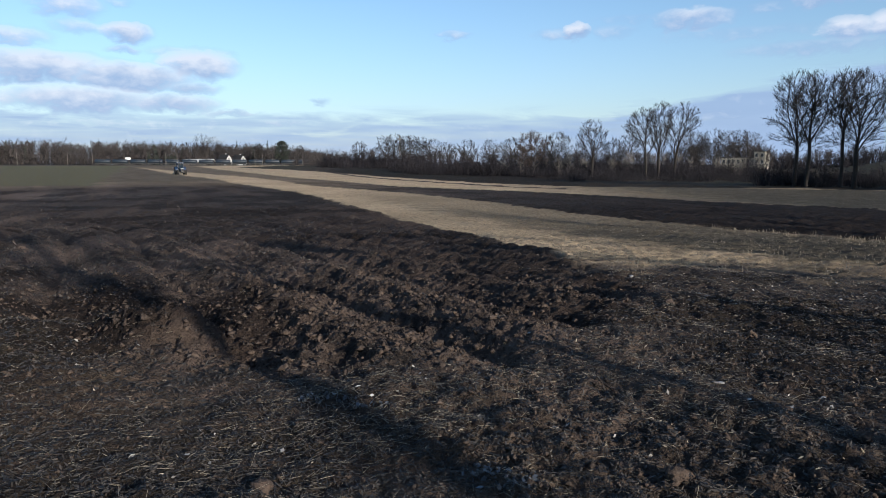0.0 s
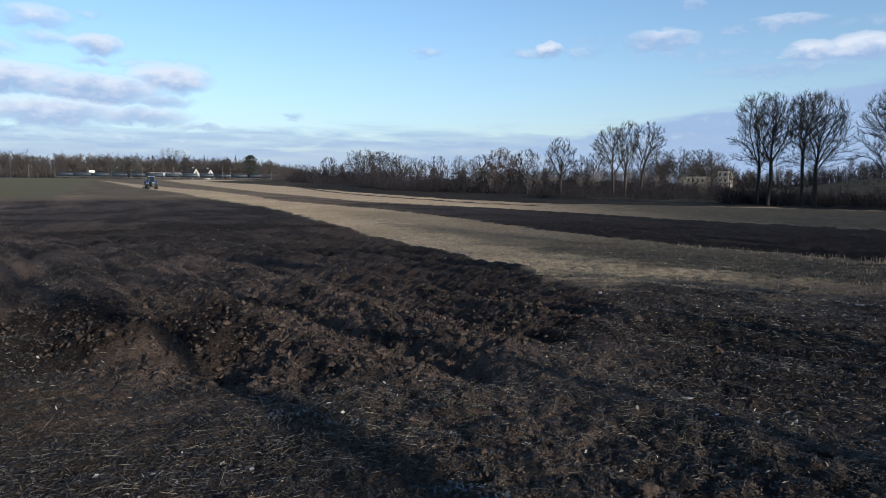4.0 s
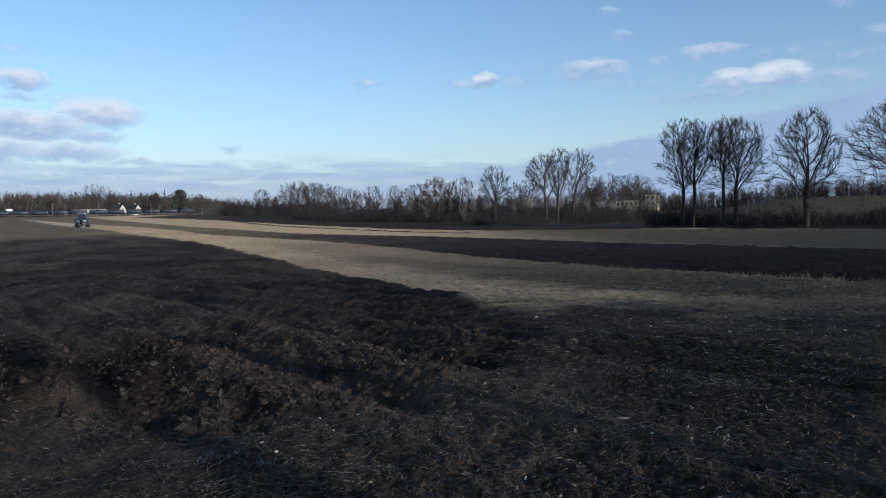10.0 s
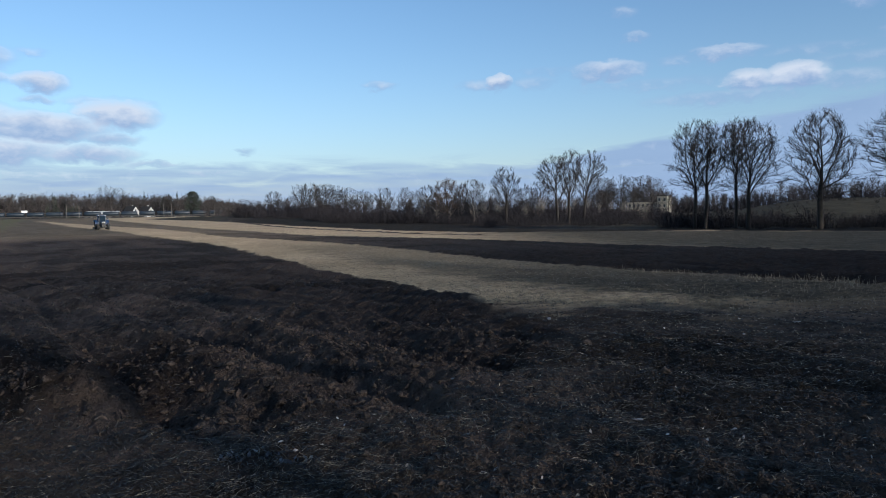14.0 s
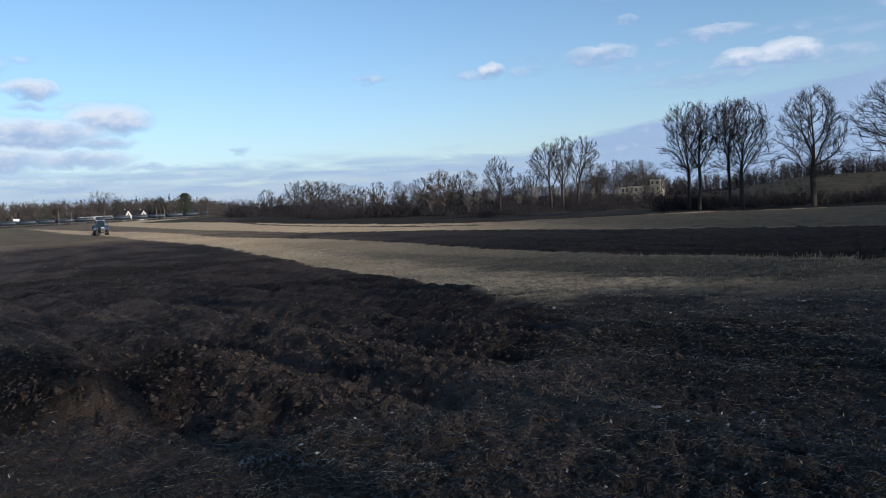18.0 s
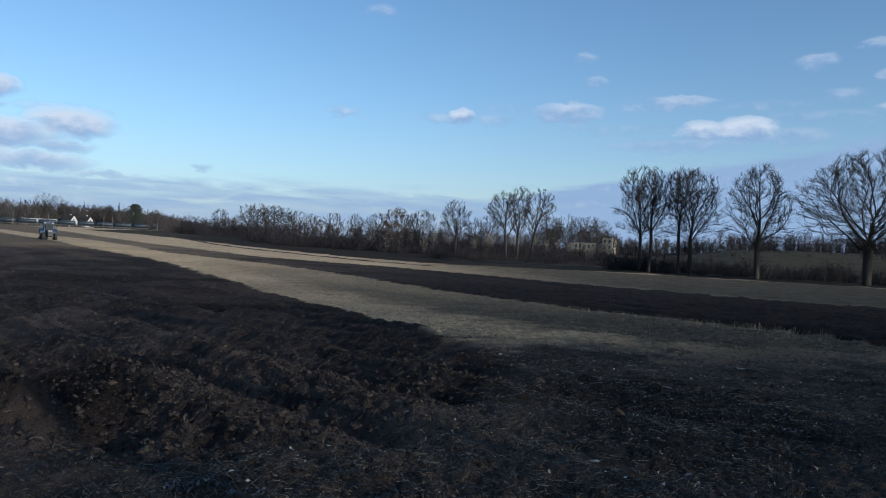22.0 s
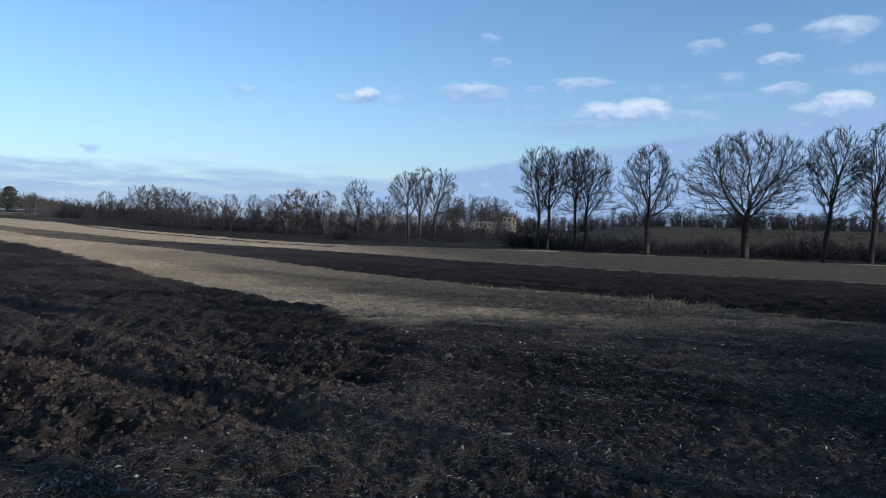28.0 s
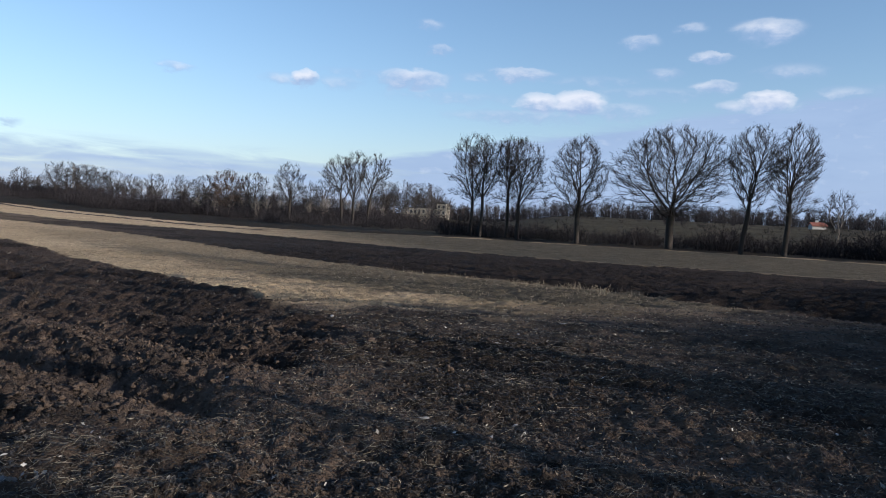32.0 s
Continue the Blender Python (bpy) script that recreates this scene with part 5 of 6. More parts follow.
def tank_wagon(m):
    th = empty("tank_wagon", m, "dark blue-grey railway tank wagon standing on the line", "wagon", "goods train")
    bm = bmesh.new()
    lathe(bm, [(0.01, -5.4), (0.8, -5.35), (1.25, -5.15), (1.48, -4.8), (1.5, 0), (1.48, 4.8), (1.25, 5.15), (0.8, 5.35), (0.01, 5.4)], n=20)
    bmesh.ops.rotate(bm, verts=bm.verts, cent=(0, 0, 0), matrix=Matrix.Rotation(radians(90), 3, "Z"))
    bmesh.ops.translate(bm, verts=bm.verts, vec=(0, 0, 2.75))
    part("tank", bm, th, "", TANK)
    part("dome", cyl(bmesh.new(), (0, 0, 4.15), (0, 0, 4.6), 0.45, 0.4, 14), th, "", TANK)
    part("frame", box(bmesh.new(), -5.95, -1.3, 0.75, 5.95, 1.3, 1.3, 0.04), th, "", IRON)
    part("walkway", box(bmesh.new(), -3.0, -0.45, 4.22, 3.0, 0.45, 4.28), th, "pale walkway on top", CONCRETE)
    for s in (-1, 1):
        bogie = part("bogie", box(bmesh.new(), s * 3.9 - 1.3, -1.0, 0.45, s * 3.9 + 1.3, 1.0, 0.85, 0.05), th, "", IRON)
        for k in (-0.9, 0.9):
            for w in (-0.8, 0.8):
                part("wheel", cyl(bmesh.new(), (s * 3.9 + k, w - 0.06, 0.47), (s * 3.9 + k, w + 0.06, 0.47), 0.47, n=14), bogie, "", IRON)
        part("ladder", box(bmesh.new(), s * 0.7 - 0.03, -1.62, 1.2, s * 0.7 + 0.03, -1.55, 4.2), th, "", IRON)
        part("buffer", cyl(bmesh.new(), (s * 5.9, 0.8, 1.1), (s * 6.3, 0.8, 1.1), 0.16, n=10), th, "", IRON)
    return th


def train():
    first = None
    span = (RAIL_B - RAIL_A).length
    for k in range(14):
        s = 0.29 + k * 12.0 / span
        x, y, z = on_rail(s)
        m = pose(x, y, z, 0, 0, RAIL_TURN)
        if first is None:
            first = tank_wagon(m)
        else:
            copy_thing(first, m)


train()


def poles():
    first = None
    for az, r, h in ((-21.35, 545, 8.5), (-20.55, 545, 10.0), (-18.4, 560, 9.0), (-14.85, 548, 9.5), (-14.3, 545, 8.0), (-11.2, 552, 8.0), (-24.2, 600, 9.0), (-26.3, 580, 8.0), (-27.9, 580, 8.0), (-31, 580, 8.0)):
        x, y = at_az(az, r)
        m = pose(x, y, land(np.array(x), np.array(y)))
        if first is None:
            first = empty("line_pole", m, "pale concrete line pole beside the railway", "pole", "railway poles")
            part("shaft", cyl(bmesh.new(), (0, 0, -0.3), (0, 0, 9.0), 0.24, 0.16, 8), first, "", CONCRETE)
            part("crossarm", box(bmesh.new(), -1.1, -0.08, 8.2, 1.1, 0.08, 8.4), first, "", IRON)
        else:
            copy_thing(first, m)


poles()


def gable_house(az, r, w, d, wall_h, roof_h, turn, wall, roof, label):
    x, y = at_az(az, r)
    th = empty("house", pose(x, y, land(np.array(x), np.array(y)) + 0.1, 0, 0, turn), label, "house")
    bm = bmesh.new()
    vs = [bm.verts.new(c) for c in ((-w / 2, -d / 2, -0.4), (w / 2, -d / 2, -0.4), (w / 2, -d / 2, wall_h), (0, -d / 2, wall_h + roof_h), (-w / 2, -d / 2, wall_h))]
    vb = [bm.verts.new(v.co + Vector((0, d, 0))) for v in vs]
    bm.faces.new(vs)
    bm.faces.new(vb[::-1])
    for a, b in ((0, 1), (1, 2), (4, 0), (2, 3), (3, 4)):
        bm.faces.new((vs[b], vs[a], vb[a], vb[b]))
    part("wall", bm, th, "", wall)
    for s in (-1, 1):
        bm = bmesh.new()
        sl = Vector((s * (w / 2 + 0.5), 0, wall_h - roof_h * 0.5 / (w / 2)))
        a, b = Vector((0, -d / 2 - 0.4, wall_h + roof_h + 0.05)), Vector((sl.x, -d / 2 - 0.4, sl.z + 0.05))
        lo = [bm.verts.new(c) for c in (a, b, b + Vector((0, d + 0.8, 0)), a + Vector((0, d + 0.8, 0)))]
        hi = [bm.verts.new(v.co + Vector((0, 0, 0.25))) for v in lo]
        bm.faces.new(lo)
        bm.faces.new(hi[::-1])
        for k in range(4):
            bm.faces.new((lo[k], lo[(k + 1) % 4], hi[(k + 1) % 4], hi[k]))
        bmesh.ops.recalc_face_normals(bm, faces=bm.faces)
        part("roof", bm, th, "", roof)
    part("chimney", box(bmesh.new(), w * 0.12, -0.4, wall_h + roof_h * 0.5, w * 0.12 + 0.8, 0.4, wall_h + roof_h + 1.0), th, "", wall)
    for wx, wz in ((-w * 0.24, 1.2), (w * 0.24, 1.2), (0, wall_h + roof_h * 0.22)):
        win = part("window", box(bmesh.new(), wx - 0.42, -d / 2 - 0.06, wz, wx + 0.42, -d / 2 + 0.05, wz + 1.2), th, "", IRON)
        part("pane", box(bmesh.new(), wx - 0.34, -d / 2 - 0.09, wz + 0.08, wx + 0.34, -d / 2 - 0.062, wz + 1.12), win, "", PANE)
    return th


gable_house(-17.1, 598, 7.2, 10, 3.9, 4.6, 56, PLASTER, ROOF, "white gabled house with a dark steep roof behind the train")
gable_house(-16.05, 602, 7.8, 10, 3.4, 4.8, 56, PLASTER, ROOF, "second white gabled house with a dark roof")
gable_house(-13.6, 606, 8, 9, 2.6, 2.2, 70, CONCRETE, ROOF, "low grey-roofed shed behind the train")
gable_house(52.2, 300, 3.6, 5, 1.3, 1.0, 60, PLASTER, RED_ROOF, "small house with a red roof beyond the meadow")
gable_house(-19.0, 605, 6, 24, 3.0, 1.8, 90, CONCRETE, PLASTER, "long low shed with a pale roof behind the train")


def flat_villa():
    x, y = at_az(24.2, 330)
    th = empty("villa", pose(x, y, land(np.array(x), np.array(y)) + 1.7, 0, 0, -38), "cream plastered house with a flat roof and low wing", "house")
    part("wall", box(bmesh.new(), -2.2, -4, -2.6, 2.2, 4, 5.9, 0.05), th, "", CREAM)
    part("roof", box(bmesh.new(), -2.5, -4.3, 5.9, 2.5, 4.3, 6.2, 0.05), th, "", ROOF)
    part("wing", box(bmesh.new(), -16.0, -2.5, -2.6, -2.25, 3.5, 3.4, 0.05), th, "", CREAM)
    part("wing_roof", box(bmesh.new(), -16.3, -2.8, 3.4, -2.55, 3.8, 3.65, 0.05), th, "", ROOF)
    for wx, wz in ((-1.1, 3.6), (1.1, 3.6), (-1.1, 0.9), (1.1, 0.9)):
        win = part("window", box(bmesh.new(), wx - 0.55, -4.06, wz, wx + 0.55, -3.95, wz + 1.5), th, "", PLASTER)
        part("pane", box(bmesh.new(), wx - 0.45, -4.1, wz + 0.1, wx + 0.45, -4.065, wz + 1.4), win, "", PANE)
    for k in range(6):
        wx = -14.8 + k * 2.0
        win = part("window", box(bmesh.new(), wx - 0.6, -2.56, 0.9, wx + 0.6, -2.45, 2.6), th, "", PLASTER)
        part("pane", box(bmesh.new(), wx - 0.5, -2.6, 1.0, wx + 0.5, -2.565, 2.5), win, "", PANE)


flat_villa()


def white_board():
    x, y = at_az(-23.95, 585)
    th = empty("sign_board", pose(x, y, land(np.array(x), np.array(y)), 0, 0, 24), "white board on two posts at the field end", "sign")
    part("board", box(bmesh.new(), -1.8, -0.05, 4.4, 1.8, 0.05, 6.0, 0.02), th, "", WHITE)
    for s in (-1.2, 1.2):
        part("post", cyl(bmesh.new(), (s, 0.12, -0.3), (s, 0.12, 5.6), 0.08, n=8), th, "", IRON)


white_board()


def pale_mast():
    x, y = at_az(-3.5, 420)
    th = empty("mast", pose(x, y, land(np.array(x), np.array(y))), "slender pale mast rising above the far thicket", "mast")
    part("shaft", cyl(bmesh.new(), (0, 0, -0.3), (0, 0, 17.0), 0.45, 0.28, 10), th, "", PLASTER)
    part("head", cyl(bmesh.new(), (0, 0, 15.2), (0, 0, 16.2), 0.75, n=12), th, "", PLASTER)


pale_mast()


# ---------------------------------------------------------------- tractor with plough
BLUE = plain("tractor_blue", (0.008, 0.024, 0.066), (0.012, 0.034, 0.090), 0.45, 0.0, 2.0)
RUBBER = plain("tyre_rubber", (0.012, 0.012, 0.012), (0.030, 0.027, 0.024), 0.9, 0.0, 6.0, 0.4)
RIM = plain("wheel_rim", (0.16, 0.16, 0.165), (0.26, 0.26, 0.26), 0.5)
ENGINE = plain("engine_black", (0.012, 0.012, 0.013), (0.03, 0.03, 0.03), 0.6)
LAMP = plain("lamp_glass", (0.36, 0.37, 0.37), (0.46, 0.47, 0.47), 0.15)
SHARE = plain("plough_steel", (0.10, 0.095, 0.09), (0.28, 0.27, 0.26), 0.4, 0.8)


def glass_material():
    m, n, l, p = material("cab_glass", 0.03)
    p.inputs["Base Color"].default_value = (0.014, 0.024, 0.038, 1)
    p.inputs["Transmission Weight"].default_value = 0.15
    p.inputs["Specular IOR Level"].default_value = 0.06
    p.inputs["IOR"].default_value = 1.45
    return m


GLASS = glass_material()
wheels = []


def wheel(parent, x, y, r, w, lugs):
    hub = empty("wheel", pose(x, y, r), "", "")
    hub.parent = parent
    bm = bmesh.new()
    lathe(bm, [(r * 0.56, -w * 0.40), (r * 0.70, -w * 0.5), (r * 0.90, -w * 0.5), (r * 0.96, -w * 0.42), (r * 0.965, w * 0.42), (r * 0.90, w * 0.5), (r * 0.70, w * 0.5), (r * 0.56, w * 0.40)], n=30)
    for k in range(lugs):
        for s in (-1, 1):
            a = (k + 0.5 * (s > 0)) * 2 * math.pi / lugs
            made = bmesh.ops.create_cube(bm, size=1)["verts"]
            m = Matrix.Rotation(a, 4, "Y") @ Matrix.Translation((0, s * w * 0.24, r * 0.97)) @ Matrix.Rotation(s * 0.65, 4, "Z") @ Matrix.Diagonal((0.07 * r, w * 0.55, 0.07 * r, 1))
            bmesh.ops.transform(bm, matrix=m, verts=made)
    part("tyre", bm, hub, "black lugged tyre", RUBBER)
    bm = bmesh.new()
    lathe(bm, [(r * 0.57, -w * 0.38), (r * 0.50, -w * 0.3), (r * 0.46, -w * 0.05), (r * 0.22, 0.02), (0.01, 0.02)], n=24)
    lathe(bm, [(r * 0.57, w * 0.38), (r * 0.50, w * 0.3), (r * 0.46, w * 0.06), (r * 0.22, 0.04), (0.01, 0.04)], n=24)
    for k in range(8):
        a = k * math.pi / 4
        cyl(bm, (0.18 * r * math.cos(a), -0.06, 0.18 * r * math.sin(a)), (0.18 * r * math.cos(a), 0.1, 0.18 * r * math.sin(a)), 0.02, n=6)
    part("rim", bm, hub, "pale steel rim", RIM)
    wheels.append((hub, x, y, r))
    return hub


def build_tractor():
    """Nose along +x; the middle of the rear axle above the origin."""
    th = empty("tractor", pose(-61, 164, -0.5), "blue farm tractor pulling a plough along the stubble edge", "tractor")
    bm = box(bmesh.new(), 0.75, -0.36, 0.95, 3.05, 0.36, 1.55, 0.10)
    for v in bm.verts:
        if v.co.x > 2.4:
            v.co.z -= (v.co.x - 2.4) * 0.22 * (v.co.z > 1.2)
            v.co.y *= 0.9
    hood = part("hood", bm, th, "", BLUE)
    grille = part("grille", box(bmesh.new(), 3.04, -0.27, 0.98, 3.10, 0.27, 1.30, 0.02), th, "black grille", ENGINE)
    for k in range(5):
        part("bar", box(bmesh.new(), 3.101, -0.25, 1.02 + k * 0.055, 3.115, 0.25, 1.04 + k * 0.055), grille, "", IRON)
    for s in (-1, 1):
        part("headlight", box(bmesh.new(), 3.03, s * 0.19 - 0.09, 1.31, 3.09, s * 0.19 + 0.09, 1.41, 0.02), th, "clear headlight", LAMP)
        part("side_panel", box(bmesh.new(), 1.2, s * 0.365 - 0.012, 1.02, 2.7, s * 0.365 + 0.012, 1.3, 0.01), th, "black engine side panel", ENGINE)
    part("chassis", box(bmesh.new(), -0.5, -0.28, 0.55, 2.9, 0.28, 0.96, 0.05), th, "", ENGINE)
    part("front_axle", box(bmesh.new(), 2.25, -0.8, 0.45, 2.5, 0.8, 0.65, 0.04), th, "", ENGINE)
    part("rear_axle", cyl(bmesh.new(), (0, -0.8, 0.85), (0, 0.8, 0.85), 0.16, n=14), th, "", ENGINE)
    part("front_weight", box(bmesh.new(), 3.1, -0.35, 0.6, 3.45, 0.35, 0.92, 0.04), th, "black front weights", ENGINE)
    # cab
    cab = part("cab_floor", box(bmesh.new(), -0.75, -0.72, 0.95, 0.78, 0.72, 1.30, 0.05), th, "", BLUE)
    for x0, y0, x1, y1 in ((-0.68, -0.68, -0.62, -0.66), (-0.68, 0.68, -0.62, 0.66), (0.76, -0.60, 0.58, -0.66), (0.76, 0.60, 0.58, 0.66), (0.05, -0.72, 0.02, -0.70), (0.05, 0.72, 0.02, 0.70)):
        part("cab_post", cyl(bmesh.new(), (x0, y0, 1.28), (x1, y1, 2.62), 0.045, n=8), cab, "", BLUE)
    bm = box(bmesh.new(), -0.78, -0.76, 2.60, 0.72, 0.76, 2.80, 0.07)
    part("cab_roof", bm, th, "blue cab roof", BLUE)
    part("windscreen", box(bmesh.new(), 0.66, -0.56, 1.32, 0.69, 0.56, 2.58), th, "", GLASS)
    part("rear_window", box(bmesh.new(), -0.68, -0.60, 1.32, -0.65, 0.60, 2.58), th, "", GLASS)
    for s in (-1, 1):
        part("side_window", box(bmesh.new(), -0.60, s * 0.69 - 0.012, 1.32, 0.62, s * 0.69 + 0.012, 2.58), th, "", GLASS)
        part("work_light", box(bmesh.new(), 0.70, s * 0.55 - 0.09, 2.62, 0.78, s * 0.55 + 0.09, 2.74, 0.02), th, "", LAMP)
        part("mirror", box(bmesh.new(), 0.72, s * 1.02 - 0.10, 1.95, 0.76, s * 1.02 + 0.10, 2.30, 0.02), th, "", ENGINE)
        part("mirror_arm", cyl(bmesh.new(), (0.68, s * 0.68, 2.3), (0.74, s * 0.95, 2.2), 0.015, n=6), th, "", ENGINE)
        bm = bmesh.new()
        for k in range(9):
            a = radians(12 + k * 17)
            b = radians(12 + (k + 1) * 17)
            pa, pb = (0.98 * math.cos(a), 0.98 * math.sin(a)), (0.98 * math.cos(b), 0.98 * math.sin(b))
            vs = [bm.verts.new((px, s * w, 0.85 + pz)) for (px, pz), w in ((pa, 0.72), (pb, 0.72), (pb, 1.20), (pa, 1.20))]
            up = [bm.verts.new(v.co * 1.0 + Vector((v.co.x * 0.03, 0, 0.03))) for v in vs]
            bm.faces.new(vs)
            bm.faces.new(up)
            for q in range(4):
                bm.faces.new((vs[q], vs[(q + 1) % 4], up[(q + 1) % 4], up[q]))
        bmesh.ops.recalc_face_normals(bm, faces=bm.faces)
        part("mudguard", bm, th, "", BLUE)
        bm = box(bmesh.new(), 2.02, s * 0.88 - 0.18, 1.08, 2.76, s * 0.88 + 0.18, 1.12, 0.015)
        part("front_mudguard", bm, th, "", BLUE)
        part("step", box(bmesh.new(), 0.55, s * 0.85 - 0.16, 0.55, 0.85, s * 0.85 + 0.16, 0.60), th, "", ENGINE)
    part("seat", box(bmesh.new(), -0.35, -0.25, 1.30, 0.1, 0.25, 1.62, 0.06), th, "", ENGINE)
    part("steering_wheel", cyl(bmesh.new(), (0.33, 0, 1.75), (0.36, 0, 1.79), 0.19, n=18), th, "", ENGINE)
    part("exhaust", cyl(bmesh.new(), (1.05, -0.45, 1.45), (1.05, -0.45, 2.75), 0.05, n=10), th, "", ENGINE)
    part("number_plate", box(bmesh.new(), 3.116, -0.2, 1.42, 3.13, 0.2, 1.49), th, "pale plate with plain bars", LAMP)
    for s in (-1, 1):
        wheel(th, 0.0, s * 0.92, 0.85, 0.48, 20)
        wheel(th, 2.38, s * 0.88, 0.60, 0.36, 18)
    # reversible plough
    beam = part("plough_beam", cyl(bmesh.new(), (-0.9, 0.25, 0.95), (-4.3, -0.75, 0.85), 0.09, n=8), th, "", BLUE)
    part("headstock", box(bmesh.new(), -1.1, -0.45, 0.55, -0.85, 0.45, 1.25, 0.03), th, "", BLUE)
    for k in range(4):
        x, y = -1.55 - k * 0.85, 0.06 - k * 0.25
        part("shank", box(bmesh.new(), x - 0.08, y - 0.03, 0.15, x + 0.08, y + 0.03, 0.95, 0.01), beam, "", IRON)
        bm = box(bmesh.new(), x - 0.35, y - 0.30, 0.02, x + 0.30, y - 0.24, 0.42, 0.02)
        bmesh.ops.rotate(bm, verts=bm.verts, cent=(x, y, 0.2), matrix=Matrix.Rotation(radians(-32), 3, "Z"))
        part("mouldboard", bm, beam, "worn bright steel mouldboard", SHARE)
        bm = box(bmesh.new(), x - 0.35, y - 0.30, 1.35, x + 0.30, y - 0.24, 1.75, 0.02)
        part("upper_mouldboard", bm, beam, "", SHARE)
        part("upper_shank", box(bmesh.new(), x - 0.06, y - 0.03, 0.9, x + 0.06, y + 0.03, 1.6, 0.01), beam, "", IRON)
    return th


tractor = build_tractor()


# ---------------------------------------------------------------- clouds
def cloud_material():
    m = bpy.data.materials.new("cloud_vapour")
    m.use_nodes = True
    n, l = m.node_tree.nodes, m.node_tree.links
    n.clear()
    uv = n.new("ShaderNodeUVMap").outputs[0]
    sep = n.new("ShaderNodeSeparateXYZ")
    l.new(uv, sep.inputs[0])
    u, v = sep.outputs[0], sep.outputs[1]

    def stretched(sx, sy, scale, detail, dx=0.0, dist=0.0):
        mp = n.new("ShaderNodeMapping")
        mp.inputs["Scale"].default_value = (sx, sy, 1)
        mp.inputs["Location"].default_value = (dx, dx * 0.7, 0)
        l.new(uv, mp.inputs[0])
        t = node(n, "ShaderNodeTexNoise", Scale=scale, Detail=detail, Roughness=0.55, Distortion=dist)
        l.new(mp.outputs[0], t.inputs["Vector"])
        return t.outputs[0]

    wobble = stretched(0.65, 1.15, 1.0, 7.0, 3.0, 0.2)
    big = stretched(0.16, 0.55, 1.0, 4.0, 11.0, 0.6)
    u2 = calc(n, l, "ADD", u, calc(n, l, "MULTIPLY", calc(n, l, "SUBTRACT", wobble, 0.5), 1.1))
    v2 = calc(n, l, "ADD", v, calc(n, l, "MULTIPLY", calc(n, l, "SUBTRACT", wobble, 0.5), 1.2))
    total, light = None, None
    # azimuth, elevation, half width, half height, thickness, brightness of the top
    for az, el, w, h, k, b in (
        (-27.0, 11.1, 2.4, 0.75, 0.8, 0.9), (-23.8, 11.5, 1.2, 0.3, 0.45, 0.8), (-26.3, 9.7, 2.2, 0.5, 0.6, 0.8),
        (-23.3, 9.55, 1.8, 0.65, 1.15, 1.0), (-23.4, 8.35, 1.2, 0.28, 0.7, 0.4), (-31.0, 8.8, 3.0, 0.6, 0.8, 0.8),
        (-29.0, 6.85, 5.0, 1.1, 1.2, 0.85), (-23.5, 6.45, 4.8, 1.0, 1.25, 0.75), (-19.2, 5.75, 2.4, 0.45, 0.9, 0.4),
        (-18.4, 7.5, 2.8, 0.95, 1.25, 1.0), (-19.5, 8.35, 2.6, 0.42, 0.55, 0.8), (-16.9, 8.3, 1.4, 0.4, 0.5, 0.8),
        (-26.5, 4.75, 5.5, 0.90, 1.15, 0.75), (-20.5, 4.65, 3.6, 0.65, 1.05, 0.6), (-16.0, 4.0, 2.2, 0.25, 0.75, 0.3),
        (-9.5, 5.0, 0.9, 0.24, 0.6, 0.1), (-24.0, 3.0, 9.0, 0.5, 0.7, 0.5), (-12.0, 3.3, 4.0, 0.4, 0.75, 0.3),
        (1.2, 10.15, 1.5, 0.32, 0.6, 0.7), (10.75, 10.3, 1.05, 0.52, 1.3, 1.0), (9.0, 10.1, 1.6, 0.4, 0.55, 0.6), (13.5, 10.2, 2.2, 0.5, 0.45, 0.5),
        (19.4, 10.85, 2.9, 0.75, 0.95, 0.65), (28.0, 11.6, 2.8, 0.5, 0.8, 0.65), (24.5, 11.2, 1.8, 0.4, 0.45, 0.5),
        (29.7, 9.45, 1.9, 0.72, 1.1, 1.0), (32.7, 9.55, 2.1, 0.82, 1.35, 1.0), (36.0, 9.0, 3.0, 0.6, 0.6, 0.5), (28.0, 8.3, 6.0, 0.5, 0.6, 0.3),
        (46.5, 9.65, 1.9, 0.75, 1.3, 1.0), (44.5, 9.2, 2.0, 0.6, 0.75, 0.6), (42.8, 10.8, 1.7, 0.42, 0.8, 0.7), (42.4, 12.9, 1.6, 0.38, 0.8, 0.8),
        (46.2, 14.7, 2.5, 0.75, 0.8, 0.8), (40.9, 15.0, 1.2, 0.4, 0.6, 0.7), (37.2, 14.1, 1.5, 0.5, 0.7, 0.7), (48.0, 11.8, 2.5, 0.5, 0.5, 0.5), (51.5, 10.0, 2.5, 0.6, 0.6, 0.5),
        (23.0, 9.6, 6.0, 0.45, 0.42, 0.4), (38.0, 10.3, 6.0, 0.5, 0.45, 0.4), (34.0, 11.2, 4.0, 0.4, 0.4, 0.5), (14.5, 11.0, 3.0, 0.35, 0.35, 0.6), (20.5, 15.0, 1.2, 0.4, 0.55, 0.7), (4.0, 18.0, 1.4, 0.5, 0.5, 0.8), (21.5, 13.2, 1.1, 0.4, 0.6, 0.7), (39.0, 11.8, 1.6, 0.4, 0.55, 0.5),
    ):
        a = calc(n, l, "DIVIDE", calc(n, l, "SUBTRACT", u2, az), w)
        e = calc(n, l, "DIVIDE", calc(n, l, "SUBTRACT", v2, el), h)
        soft = calc(n, l, "MAXIMUM", e, calc(n, l, "MULTIPLY", e, 0.75))
        q = calc(n, l, "ADD", calc(n, l, "MULTIPLY", a, a), calc(n, l, "MULTIPLY", soft, soft))
